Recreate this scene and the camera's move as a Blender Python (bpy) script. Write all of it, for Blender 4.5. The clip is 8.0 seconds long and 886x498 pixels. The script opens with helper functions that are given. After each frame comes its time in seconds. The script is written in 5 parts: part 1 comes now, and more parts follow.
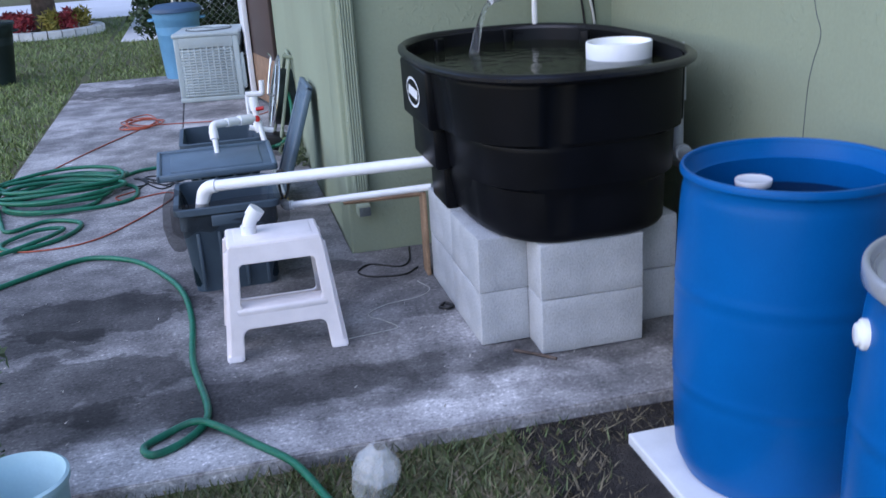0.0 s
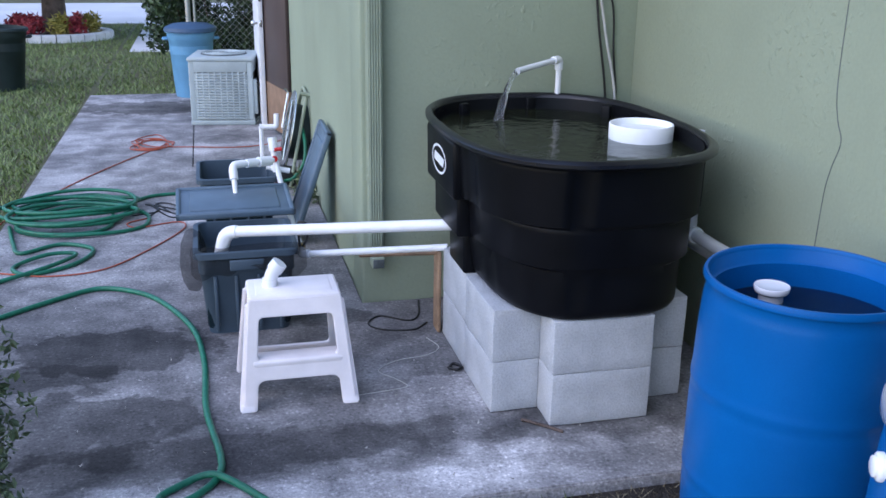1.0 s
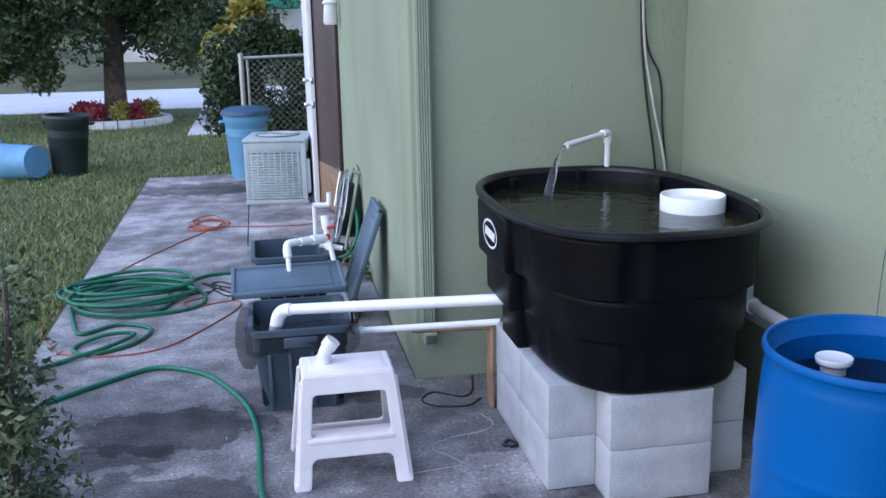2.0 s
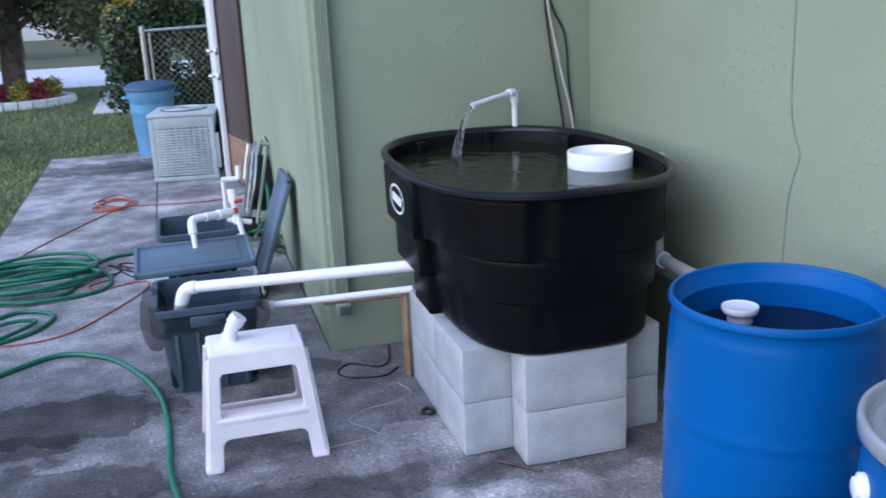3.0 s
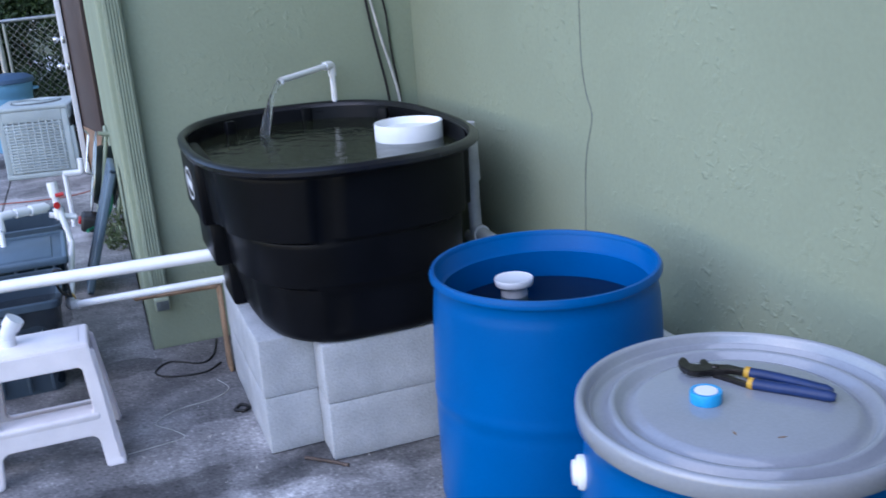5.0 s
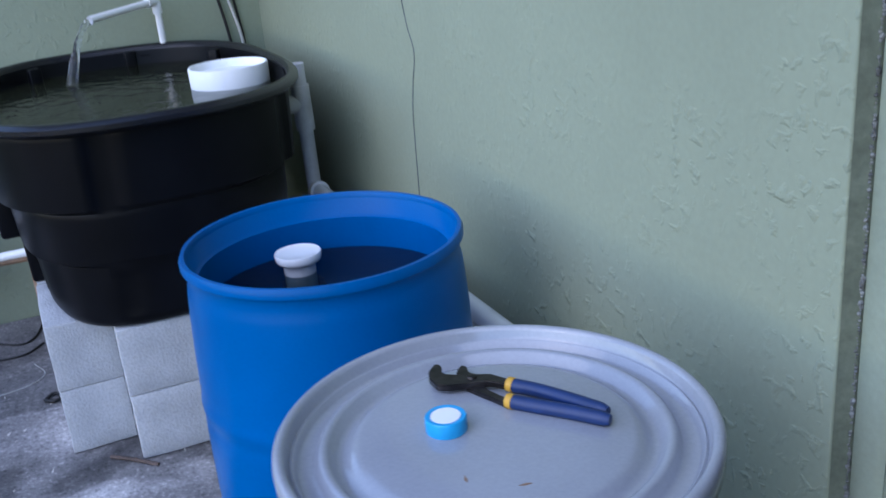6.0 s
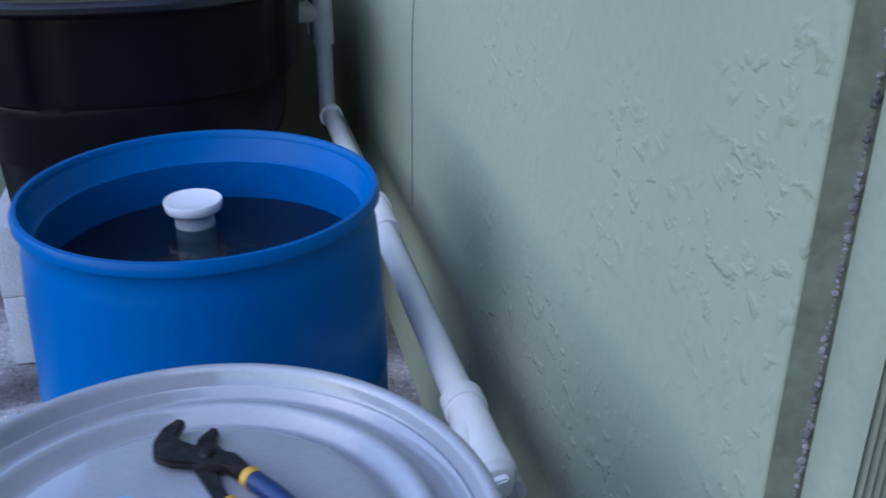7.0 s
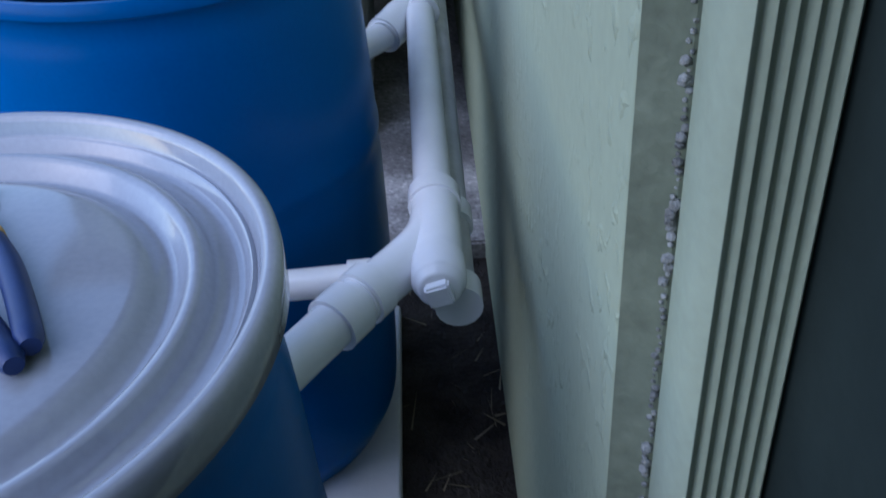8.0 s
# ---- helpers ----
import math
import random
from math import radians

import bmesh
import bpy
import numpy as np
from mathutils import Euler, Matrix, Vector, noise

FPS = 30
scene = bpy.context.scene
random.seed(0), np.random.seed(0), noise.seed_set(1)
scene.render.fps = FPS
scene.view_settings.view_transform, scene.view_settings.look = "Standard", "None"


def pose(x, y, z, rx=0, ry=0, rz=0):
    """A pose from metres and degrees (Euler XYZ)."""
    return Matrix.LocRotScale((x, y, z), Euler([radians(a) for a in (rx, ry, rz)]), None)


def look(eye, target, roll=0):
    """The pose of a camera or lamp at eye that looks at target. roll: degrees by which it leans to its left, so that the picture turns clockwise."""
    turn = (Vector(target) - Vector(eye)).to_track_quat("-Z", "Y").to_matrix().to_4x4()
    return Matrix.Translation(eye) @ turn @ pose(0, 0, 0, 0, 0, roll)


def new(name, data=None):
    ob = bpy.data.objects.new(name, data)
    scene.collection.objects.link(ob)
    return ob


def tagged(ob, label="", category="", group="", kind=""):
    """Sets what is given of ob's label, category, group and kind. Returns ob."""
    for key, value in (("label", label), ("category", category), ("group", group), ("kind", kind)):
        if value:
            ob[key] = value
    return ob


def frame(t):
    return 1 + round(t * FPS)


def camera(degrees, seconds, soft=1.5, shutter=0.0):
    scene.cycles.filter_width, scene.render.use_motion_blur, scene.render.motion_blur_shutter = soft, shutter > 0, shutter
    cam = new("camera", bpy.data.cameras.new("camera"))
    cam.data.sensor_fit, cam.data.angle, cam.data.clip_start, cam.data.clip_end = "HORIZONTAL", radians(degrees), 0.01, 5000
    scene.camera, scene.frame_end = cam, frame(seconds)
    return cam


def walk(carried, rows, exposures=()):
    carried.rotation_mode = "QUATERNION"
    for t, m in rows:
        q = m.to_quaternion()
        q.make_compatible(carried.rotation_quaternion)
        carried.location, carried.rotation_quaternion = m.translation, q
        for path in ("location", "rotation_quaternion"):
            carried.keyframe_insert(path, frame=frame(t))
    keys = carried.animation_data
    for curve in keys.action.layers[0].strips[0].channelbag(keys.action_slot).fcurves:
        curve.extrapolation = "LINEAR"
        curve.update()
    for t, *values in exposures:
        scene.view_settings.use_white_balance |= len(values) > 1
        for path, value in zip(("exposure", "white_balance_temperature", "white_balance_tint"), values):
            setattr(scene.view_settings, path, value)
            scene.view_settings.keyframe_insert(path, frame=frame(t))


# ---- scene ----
cam = camera(49.9, 8.0, shutter=0.3)
PATH = [
    (0, (-0.353, -0.389, 1.533), (0.067, 1.448, 0.864), -3.6),
    (0.5, (-0.421, -0.371, 1.623), (0.051, 1.469, 0.999), 1.0),
    (1, (-0.479, -0.386, 1.732), (-0.023, 1.456, 1.101), 0.8),
    (1.2, (-0.481, -0.391, 1.746), (-0.093, 1.481, 1.158), -0.5),
    (2.3, (-0.473, -0.383, 1.728), (-0.115, 1.525, 1.249), -1.1),
    (2.5, (-0.46, -0.367, 1.719), (-0.097, 1.535, 1.219), -1.2),
    (3, (-0.393, -0.323, 1.699), (0.111, 1.533, 1.151), -2.6),
    (3.5, (-0.367, -0.296, 1.688), (0.223, 1.531, 1.127), -2.7),
    (4, (-0.326, -0.294, 1.679), (0.282, 1.546, 1.182), -3.4),
    (4.2, (-0.272, -0.294, 1.669), (0.351, 1.543, 1.183), -4.8),
    (5.3, (0.259, -0.227, 1.551), (0.928, 1.558, 0.946), -3.5),
    (5.5, (0.365, -0.15, 1.522), (1.072, 1.633, 0.956), -3.1),
    (6, (0.589, -0.025, 1.492), (1.31, 1.7, 0.783), -5.2),
    (6.5, (0.899, 0.114, 1.455), (1.342, 1.887, 0.642), -3.1),
    (7, (1.105, 0.272, 1.426), (1.525, 2.027, 0.564), 0.2),
    (7.3, (1.229, 0.352, 1.371), (1.614, 2.065, 0.414), 0.2),
    (7.5, (1.296, 0.385, 1.318), (1.583, 2.077, 0.29), 0.9),
    (7.6, (1.328, 0.389, 1.295), (1.534, 2.077, 0.241), 1.4),
    (7.8, (1.365, 0.367, 1.282), (1.462, 1.996, 0.126), -2.1),
    (7.9, (1.41, 0.389, 1.249), (1.448, 2.01, 0.078), -3.1),
    (8, (1.425, 0.405, 1.236), (1.432, 2.03, 0.092), -3.5),
]
walk(cam, [(t, look(eye, target, roll)) for t, eye, target, roll in PATH],
     [(0.0, 0.65, 6200, 23), (1.0, 0.80, 6250, 23), (4.0, 0.80, 6130, 22), (6.0, 0.72, 5800, 22), (8.0, 0.62, 5650, 22)])


# ---- light ----
world = bpy.data.worlds.new("world")
scene.world = world
world.use_nodes = True
wn = world.node_tree
sky = wn.nodes.new("ShaderNodeTexSky")
sky.sky_type = "NISHITA"
sky.sun_disc = False
sky.sun_elevation = radians(32)
sky.sun_rotation = radians(250)
sky.air_density, sky.dust_density, sky.ozone_density = 1.3, 0.4, 2.5
wn.links.new(sky.outputs[0], wn.nodes["Background"].inputs[0])
wn.nodes["Background"].inputs[1].default_value = 0.21
sun = new("sun", bpy.data.lights.new("sun", "SUN"))
sun.data.energy, sun.data.angle, sun.data.color = 0.75, radians(70), (0.96, 0.98, 1.0)
sun.matrix_world = look((-5, -1, 8.5), (0.6, 2.5, 0))

# ---- materials ----


def mat(name, col, rough=0.6, metal=0.0, var=0.15, scale=8.0, fine=120.0, bump=0.15, dist=0.004, col2=None, spec=0.5, trans=0.0, ior=1.45, alpha=1.0, rand=0.0, coords="Object", grain=0.10):
    m = bpy.data.materials.new(name)
    m.use_nodes = True
    nt = m.node_tree
    b = nt.nodes["Principled BSDF"]
    L = nt.links.new
    b.inputs["Roughness"].default_value = rough
    b.inputs["Metallic"].default_value = metal
    b.inputs["Specular IOR Level"].default_value = spec
    b.inputs["Transmission Weight"].default_value = trans
    b.inputs["IOR"].default_value = ior
    b.inputs["Alpha"].default_value = alpha
    tc = nt.nodes.new("ShaderNodeTexCoord")
    out = tc.outputs[coords]
    n1 = nt.nodes.new("ShaderNodeTexNoise")
    n1.inputs["Scale"].default_value, n1.inputs["Detail"].default_value = scale, 5
    n2 = nt.nodes.new("ShaderNodeTexNoise")
    n2.inputs["Scale"].default_value, n2.inputs["Detail"].default_value = fine, 3
    L(out, n1.inputs["Vector"])
    L(out, n2.inputs["Vector"])
    ramp = nt.nodes.new("ShaderNodeValToRGB")
    c2 = col2 or tuple(c * (1 - var * 2) for c in col)
    c1 = tuple(min(1, c * (1 + var * 0.5)) for c in col)
    ramp.color_ramp.elements[0].position, ramp.color_ramp.elements[1].position = 0.3, 0.68
    ramp.color_ramp.elements[0].color, ramp.color_ramp.elements[1].color = (*c2, 1), (*c1, 1)
    L(n1.outputs[0], ramp.inputs[0])
    mix = nt.nodes.new("ShaderNodeMix")
    mix.data_type, mix.blend_type = "RGBA", "OVERLAY"
    mix.inputs[0].default_value = grain
    L(ramp.outputs[0], mix.inputs[6])
    L(n2.outputs[0], mix.inputs[7])
    last = mix.outputs[2]
    if rand:
        oi = nt.nodes.new("ShaderNodeObjectInfo")
        hv = nt.nodes.new("ShaderNodeHueSaturation")
        mr = nt.nodes.new("ShaderNodeMapRange")
        mr.inputs[3].default_value, mr.inputs[4].default_value = 1 - rand, 1 + rand
        L(oi.outputs["Random"], mr.inputs[0])
        L(mr.outputs[0], hv.inputs["Value"])
        L(last, hv.inputs["Color"])
        last = hv.outputs[0]
    L(last, b.inputs["Base Color"])
    if bump:
        bp = nt.nodes.new("ShaderNodeBump")
        bp.inputs["Strength"].default_value, bp.inputs["Distance"].default_value = bump, dist
        L(n2.outputs[0], bp.inputs["Height"])
        L(bp.outputs[0], b.inputs["Normal"])
    return m


def leaf_mat(name, a, b2, rough=0.55):
    m = bpy.data.materials.new(name)
    m.use_nodes = True
    nt = m.node_tree
    b = nt.nodes["Principled BSDF"]
    g = nt.nodes.new("ShaderNodeNewGeometry")
    r = nt.nodes.new("ShaderNodeValToRGB")
    r.color_ramp.elements[0].color, r.color_ramp.elements[1].color = (*a, 1), (*b2, 1)
    nt.links.new(g.outputs["Random Per Island"], r.inputs[0])
    nt.links.new(r.outputs[0], b.inputs["Base Color"])
    b.inputs["Roughness"].default_value = rough
    return m


def stucco_mat(name="green_stucco", relief=0.35, cover=0.47):
    m = mat(name, (0.30, 0.345, 0.25), 0.85, var=0.06, scale=1.3, fine=70, bump=0.06, dist=0.003, spec=0.12, grain=0.07)
    nt = m.node_tree
    L = nt.links.new
    tc = nt.nodes.new("ShaderNodeTexCoord")
    sel = nt.nodes.new("ShaderNodeTexNoise")
    sel.inputs["Scale"].default_value, sel.inputs["Detail"].default_value = 2.6, 2
    rid = nt.nodes.new("ShaderNodeTexNoise")
    rid.inputs["Scale"].default_value, rid.inputs["Detail"].default_value, rid.inputs["Distortion"].default_value = 36, 3, 0.3
    L(tc.outputs["Object"], sel.inputs["Vector"])
    L(tc.outputs["Object"], rid.inputs["Vector"])
    r1 = nt.nodes.new("ShaderNodeMapRange")
    r1.inputs[1].default_value, r1.inputs[2].default_value = cover, cover + 0.16
    L(sel.outputs[0], r1.inputs[0])
    r2 = nt.nodes.new("ShaderNodeMapRange")
    r2.inputs[1].default_value, r2.inputs[2].default_value = 0.54, 0.70
    L(rid.outputs[0], r2.inputs[0])
    mul = nt.nodes.new("ShaderNodeMath")
    mul.operation = "MULTIPLY"
    L(r1.outputs[0], mul.inputs[0])
    L(r2.outputs[0], mul.inputs[1])
    bp = nt.nodes.new("ShaderNodeBump")
    bp.inputs["Strength"].default_value, bp.inputs["Distance"].default_value = relief, 0.007
    L(mul.outputs[0], bp.inputs["Height"])
    old = [l for l in nt.links if l.to_socket.name == "Normal" and l.to_node.type == "BSDF_PRINCIPLED"][0].from_node
    L(bp.outputs[0], old.inputs["Normal"])
    return m


# damp stains and pale dusty patches on the slab: x, y, half width, half depth, tone
DAMP = ((-0.95, 3.60, 0.48, 0.24, 0.42), (-1.35, 3.38, 0.45, 0.14, 0.5), (0.02, 3.78, 0.2, 0.12, 0.6), (-1.0, 9.72, 0.85, 0.40, 0.45),
        (-0.35, 8.0, 0.30, 0.22, 0.7), (-0.55, 2.62, 0.95, 0.16, 0.62), (-1.40, 2.92, 0.85, 0.36, 0.5), (-0.7, 2.29, 1.3, 0.13, 1.35), (0.36, 2.78, 0.20, 0.34, 1.55), (0.78, 2.46, 0.36, 0.10, 1.35))


def concrete_mat():
    """Weathered slab: pale grey cement with broad dark mildew stains and fine exposed grit."""
    m = bpy.data.materials.new("weathered_concrete")
    m.use_nodes = True
    nt = m.node_tree
    L = nt.links.new
    b = nt.nodes["Principled BSDF"]
    tc = nt.nodes.new("ShaderNodeTexCoord")
    def nz(scale, det, dis=0.0, stretch=(1, 1, 1)):
        mp = nt.nodes.new("ShaderNodeMapping")
        mp.inputs["Scale"].default_value = stretch
        n = nt.nodes.new("ShaderNodeTexNoise")
        n.inputs["Scale"].default_value, n.inputs["Detail"].default_value, n.inputs["Distortion"].default_value = scale, det, dis
        n.inputs["Roughness"].default_value = 0.58
        L(tc.outputs["Object"], mp.inputs[0])
        L(mp.outputs[0], n.inputs["Vector"])
        return n
    big, mid, grit = nz(1.1, 8, 0.15, (0.9, 1.1, 1)), nz(5.0, 5, 0.0), nz(110, 3)
    r = nt.nodes.new("ShaderNodeValToRGB")
    e = r.color_ramp.elements
    e[0].position, e[0].color = 0.36, (0.075, 0.075, 0.077, 1)
    e[1].position, e[1].color = 0.62, (0.34, 0.333, 0.33, 1)
    x = e.new(0.49)
    x.color = (0.175, 0.171, 0.171, 1)
    add = nt.nodes.new("ShaderNodeMix")
    add.data_type = "FLOAT"
    add.inputs[0].default_value = 0.42
    L(big.outputs[0], add.inputs[2])
    L(mid.outputs[0], add.inputs[3])
    L(add.outputs[0], r.inputs[0])
    mix = nt.nodes.new("ShaderNodeMix")
    mix.data_type, mix.blend_type = "RGBA", "OVERLAY"
    mix.inputs[0].default_value = 0.55
    L(r.outputs[0], mix.inputs[6])
    L(grit.outputs[0], mix.inputs[7])
    # mildew bands that follow the slab's front edge
    sep = nt.nodes.new("ShaderNodeSeparateXYZ")
    L(tc.outputs["Object"], sep.inputs[0])
    wob = nz(1.6, 4, 0.4)
    ma = nt.nodes.new("ShaderNodeMath")
    ma.operation, ma.inputs[1].default_value = "MULTIPLY_ADD", 0.55
    L(wob.outputs[0], ma.inputs[0])
    L(sep.outputs[1], ma.inputs[2])
    mr = nt.nodes.new("ShaderNodeMapRange")
    mr.inputs[1].default_value, mr.inputs[2].default_value = 2.275, 10.275
    L(ma.outputs[0], mr.inputs[0])
    band = nt.nodes.new("ShaderNodeValToRGB")
    be = band.color_ramp.elements
    be[0].position, be[0].color = 0.0, (0.78, 0.78, 0.78, 1)
    be[1].position, be[1].color = 1.0, (0.66, 0.66, 0.67, 1)
    for y, v in ((2.40, 0.80), (2.50, 0.33), (2.68, 0.30), (2.82, 0.56), (3.0, 0.5), (3.2, 0.46), (3.9, 0.44), (4.25, 0.5), (4.7, 0.72), (7.0, 0.74)):
        q = be.new((y - 2) / 8)
        q.color = (v, v, v, 1)
    L(mr.outputs[0], band.inputs[0])
    mulc = nt.nodes.new("ShaderNodeMix")
    mulc.data_type, mulc.blend_type = "RGBA", "MULTIPLY"
    mulc.inputs[0].default_value = 1.0
    L(mix.outputs[2], mulc.inputs[6])
    L(band.outputs[0], mulc.inputs[7])
    damp = mulc.outputs[2]
    for cx, cy, rx, ry, dark in DAMP:
        mp = nt.nodes.new("ShaderNodeMapping")
        mp.inputs["Location"].default_value = (-cx / rx, -cy / ry, 0)
        mp.inputs["Scale"].default_value = (1 / rx, 1 / ry, 0)
        L(tc.outputs["Object"], mp.inputs[0])
        ln = nt.nodes.new("ShaderNodeVectorMath")
        ln.operation = "LENGTH"
        L(mp.outputs[0], ln.inputs[0])
        wv = nz(5.5, 4, 0.3)
        sm = nt.nodes.new("ShaderNodeMath")
        sm.operation, sm.inputs[1].default_value = "MULTIPLY_ADD", 1.5
        L(wv.outputs[0], sm.inputs[0])
        L(ln.outputs["Value"], sm.inputs[2])
        edge = nt.nodes.new("ShaderNodeMapRange")
        edge.inputs[1].default_value, edge.inputs[2].default_value = 1.62, 1.72
        edge.inputs[3].default_value, edge.inputs[4].default_value = dark, 1.0
        L(sm.outputs[0], edge.inputs[0])
        wet = nt.nodes.new("ShaderNodeMix")
        wet.data_type, wet.blend_type = "RGBA", "MULTIPLY"
        wet.inputs[0].default_value = 1.0
        L(damp, wet.inputs[6])
        L(edge.outputs[0], wet.inputs[7])
        damp = wet.outputs[2]
    gain = nt.nodes.new("ShaderNodeMix")
    gain.data_type, gain.blend_type = "RGBA", "MULTIPLY"
    gain.inputs[0].default_value = 1.0
    gain.inputs[7].default_value = (2.0, 1.98, 2.0, 1)
    # pale grit worn proud and dark pits between
    chips = nz(62, 2)
    cr = nt.nodes.new("ShaderNodeValToRGB")
    ce = cr.color_ramp.elements
    ce[0].position, ce[0].color = 0.34, (0.55, 0.55, 0.56, 1)
    ce[1].position, ce[1].color = 0.70, (1.75, 1.72, 1.70, 1)
    for p, v in ((0.42, 0.92), (0.58, 1.0)):
        q = ce.new(p)
        q.color = (v, v, v, 1)
    L(chips.outputs[0], cr.inputs[0])
    spk = nt.nodes.new("ShaderNodeMix")
    spk.data_type, spk.blend_type = "RGBA", "MULTIPLY"
    spk.inputs[0].default_value = 0.8
    L(damp, spk.inputs[6])
    L(cr.outputs[0], spk.inputs[7])
    damp = spk.outputs[2]
    L(damp, gain.inputs[6])
    L(gain.outputs[2], b.inputs["Base Color"])
    b.inputs["Roughness"].default_value = 0.85
    b.inputs["Specular IOR Level"].default_value = 0.25
    bp = nt.nodes.new("ShaderNodeBump")
    bp.inputs["Strength"].default_value, bp.inputs["Distance"].default_value = 0.35, 0.003
    L(grit.outputs[0], bp.inputs["Height"])
    L(bp.outputs[0], b.inputs["Normal"])
    return m


STUCCO = stucco_mat()
KNOCKDOWN = stucco_mat("green_knockdown_stucco", 0.46, 0.44)
CONCRETE = concrete_mat()
SPOUT_GREEN = mat("painted_downspout", (0.29, 0.335, 0.25), 0.6, spec=0.15, var=0.06, scale=5, bump=0.05)
# wall green at about half strength, shading the face that turns away
BAND = mat("shaded_green_band", (0.165, 0.190, 0.140), 0.9, spec=0.08, var=0.12, scale=20, fine=90, bump=0.4, grain=0.28)
# near-black green that holds the shade of the recess past the post
SHADE_GREEN = mat("recess_shade_green", (0.022, 0.032, 0.030), 0.9, spec=0.05, var=0.15, scale=6, fine=70, bump=0.2)
CAULK = mat("rough_grey_caulk", (0.24, 0.25, 0.24), 0.9, var=0.35, scale=40, fine=150, bump=0.8, dist=0.01, grain=0.28)
GRASS_SOIL = mat("lawn_soil", (0.10, 0.115, 0.05), 0.95, var=0.3, scale=1.2, fine=60, bump=0.6, dist=0.02, col2=(0.10, 0.085, 0.05), grain=0.28)
DIRT = mat("dark_mulch", (0.040, 0.033, 0.028), 0.95, var=0.35, scale=14, fine=90, bump=0.9, dist=0.02, grain=0.28)
BLOCK_PAINT = mat("white_painted_block", (0.46, 0.475, 0.495), 0.85, var=0.08, scale=9, fine=130, bump=0.75, dist=0.004, rand=0.04, spec=0.3, grain=0.28)
TANK_BLACK = mat("black_moulded_plastic", (0.0055, 0.006, 0.0078), 0.36, spec=0.12, var=0.2, scale=5, fine=260, bump=0.06, dist=0.001)
TANK_RIM = mat("black_rim_plastic", (0.012, 0.0125, 0.016), 0.27, var=0.2, scale=5, fine=260, bump=0.05, dist=0.001)
BLUE = mat("blue_drum_plastic", (0.0002, 0.104, 0.345), 0.30, spec=0.14, var=0.08, scale=3, fine=200, bump=0.012, dist=0.001)
LID_GREY = mat("grey_lid_plastic", (0.31, 0.33, 0.37), 0.10, spec=1.0, var=0.06, scale=4, fine=180, bump=0.012, dist=0.001)
PVC = mat("white_pvc", (0.84, 0.85, 0.87), 0.20, var=0.04, scale=10, bump=0.02)
PVC_DUSTY = mat("dusty_white_pvc", (0.55, 0.56, 0.58), 0.5, var=0.12, scale=12, bump=0.05)
WHITE_PLASTIC = mat("white_step_plastic", (0.88, 0.82, 0.82), 0.42, var=0.05, scale=9, fine=150, bump=0.05)
STYRO = mat("white_foam", (0.85, 0.86, 0.88), 0.7, var=0.02, scale=20, bump=0.05)
TOTE = mat("slate_blue_tote", (0.055, 0.085, 0.115), 0.5, var=0.12, scale=6, bump=0.04)
TOTE_LID = mat("slate_blue_lid", (0.095, 0.145, 0.195), 0.45, var=0.1, scale=6, bump=0.04)
HOSE_GREEN = mat("green_hose", (0.008, 0.150, 0.085), 0.4, var=0.15, scale=30, bump=0.05)
CORD_ORANGE = mat("orange_cord", (0.40, 0.085, 0.045), 0.5, var=0.1, scale=30, bump=0.0)
CORD_BLACK = mat("black_cord", (0.015, 0.015, 0.016), 0.5, var=0.1, scale=30, bump=0.0)
CORD_WHITE = mat("white_cord", (0.5, 0.5, 0.47), 0.5, var=0.1, scale=30, bump=0.0)
AC_METAL = mat("pale_grey_enamel", (0.37, 0.43, 0.44), 0.5, var=0.07, scale=6, bump=0.03)
AC_COIL = mat("grey_coil", (0.33, 0.36, 0.36), 0.7, var=0.12, scale=30, bump=0.1)
AC_DARK = mat("dark_coil", (0.10, 0.12, 0.125), 0.7, var=0.2, scale=30, bump=0.1)
BIN_BLUE = mat("pale_blue_bin", (0.13, 0.33, 0.52), 0.5, var=0.08, scale=5, bump=0.04)
BIN_BLUE_DARK = mat("navy_bin_lid", (0.04, 0.09, 0.17), 0.5, var=0.1, scale=5, bump=0.04)
BIN_GREEN = mat("dark_green_bin", (0.018, 0.032, 0.032), 0.5, var=0.15, scale=5, bump=0.04)
DOOR_BROWN = mat("dark_brown_door", (0.075, 0.050, 0.045), 0.5, var=0.1, scale=3, fine=60, bump=0.06)
DOOR_TAN = mat("bare_tan_wood", (0.26, 0.16, 0.10), 0.7, var=0.15, scale=8, fine=80, bump=0.1)
WHITE_PAINT = mat("white_paint", (0.75, 0.76, 0.78), 0.5, var=0.05, scale=8, bump=0.03)
STEEL = mat("galvanised_steel", (0.45, 0.47, 0.48), 0.4, 0.85, var=0.12, scale=20, bump=0.04)
CHROME = mat("brushed_metal", (0.6, 0.6, 0.6), 0.25, 1.0, var=0.05, scale=20, bump=0.0)
PLIER_STEEL = mat("blackened_tool_steel", (0.055, 0.05, 0.05), 0.38, 0.8, var=0.3, scale=60, bump=0.05, dist=0.001)
PLIER_BLUE = mat("navy_grip_vinyl", (0.012, 0.035, 0.13), 0.45, var=0.1, scale=40, bump=0.02)
YELLOW = mat("yellow_grip_end", (0.65, 0.36, 0.04), 0.5, var=0.1, scale=40, bump=0.0)
TAPE_BLUE = mat("bright_blue_spool", (0.02, 0.36, 0.72), 0.35, var=0.04, scale=20, bump=0.0)
BRASS = mat("brass", (0.55, 0.36, 0.10), 0.35, 0.9, var=0.15, scale=60, bump=0.02)
RED_PLASTIC = mat("red_handle", (0.5, 0.02, 0.02), 0.4, var=0.05, scale=40, bump=0.0)
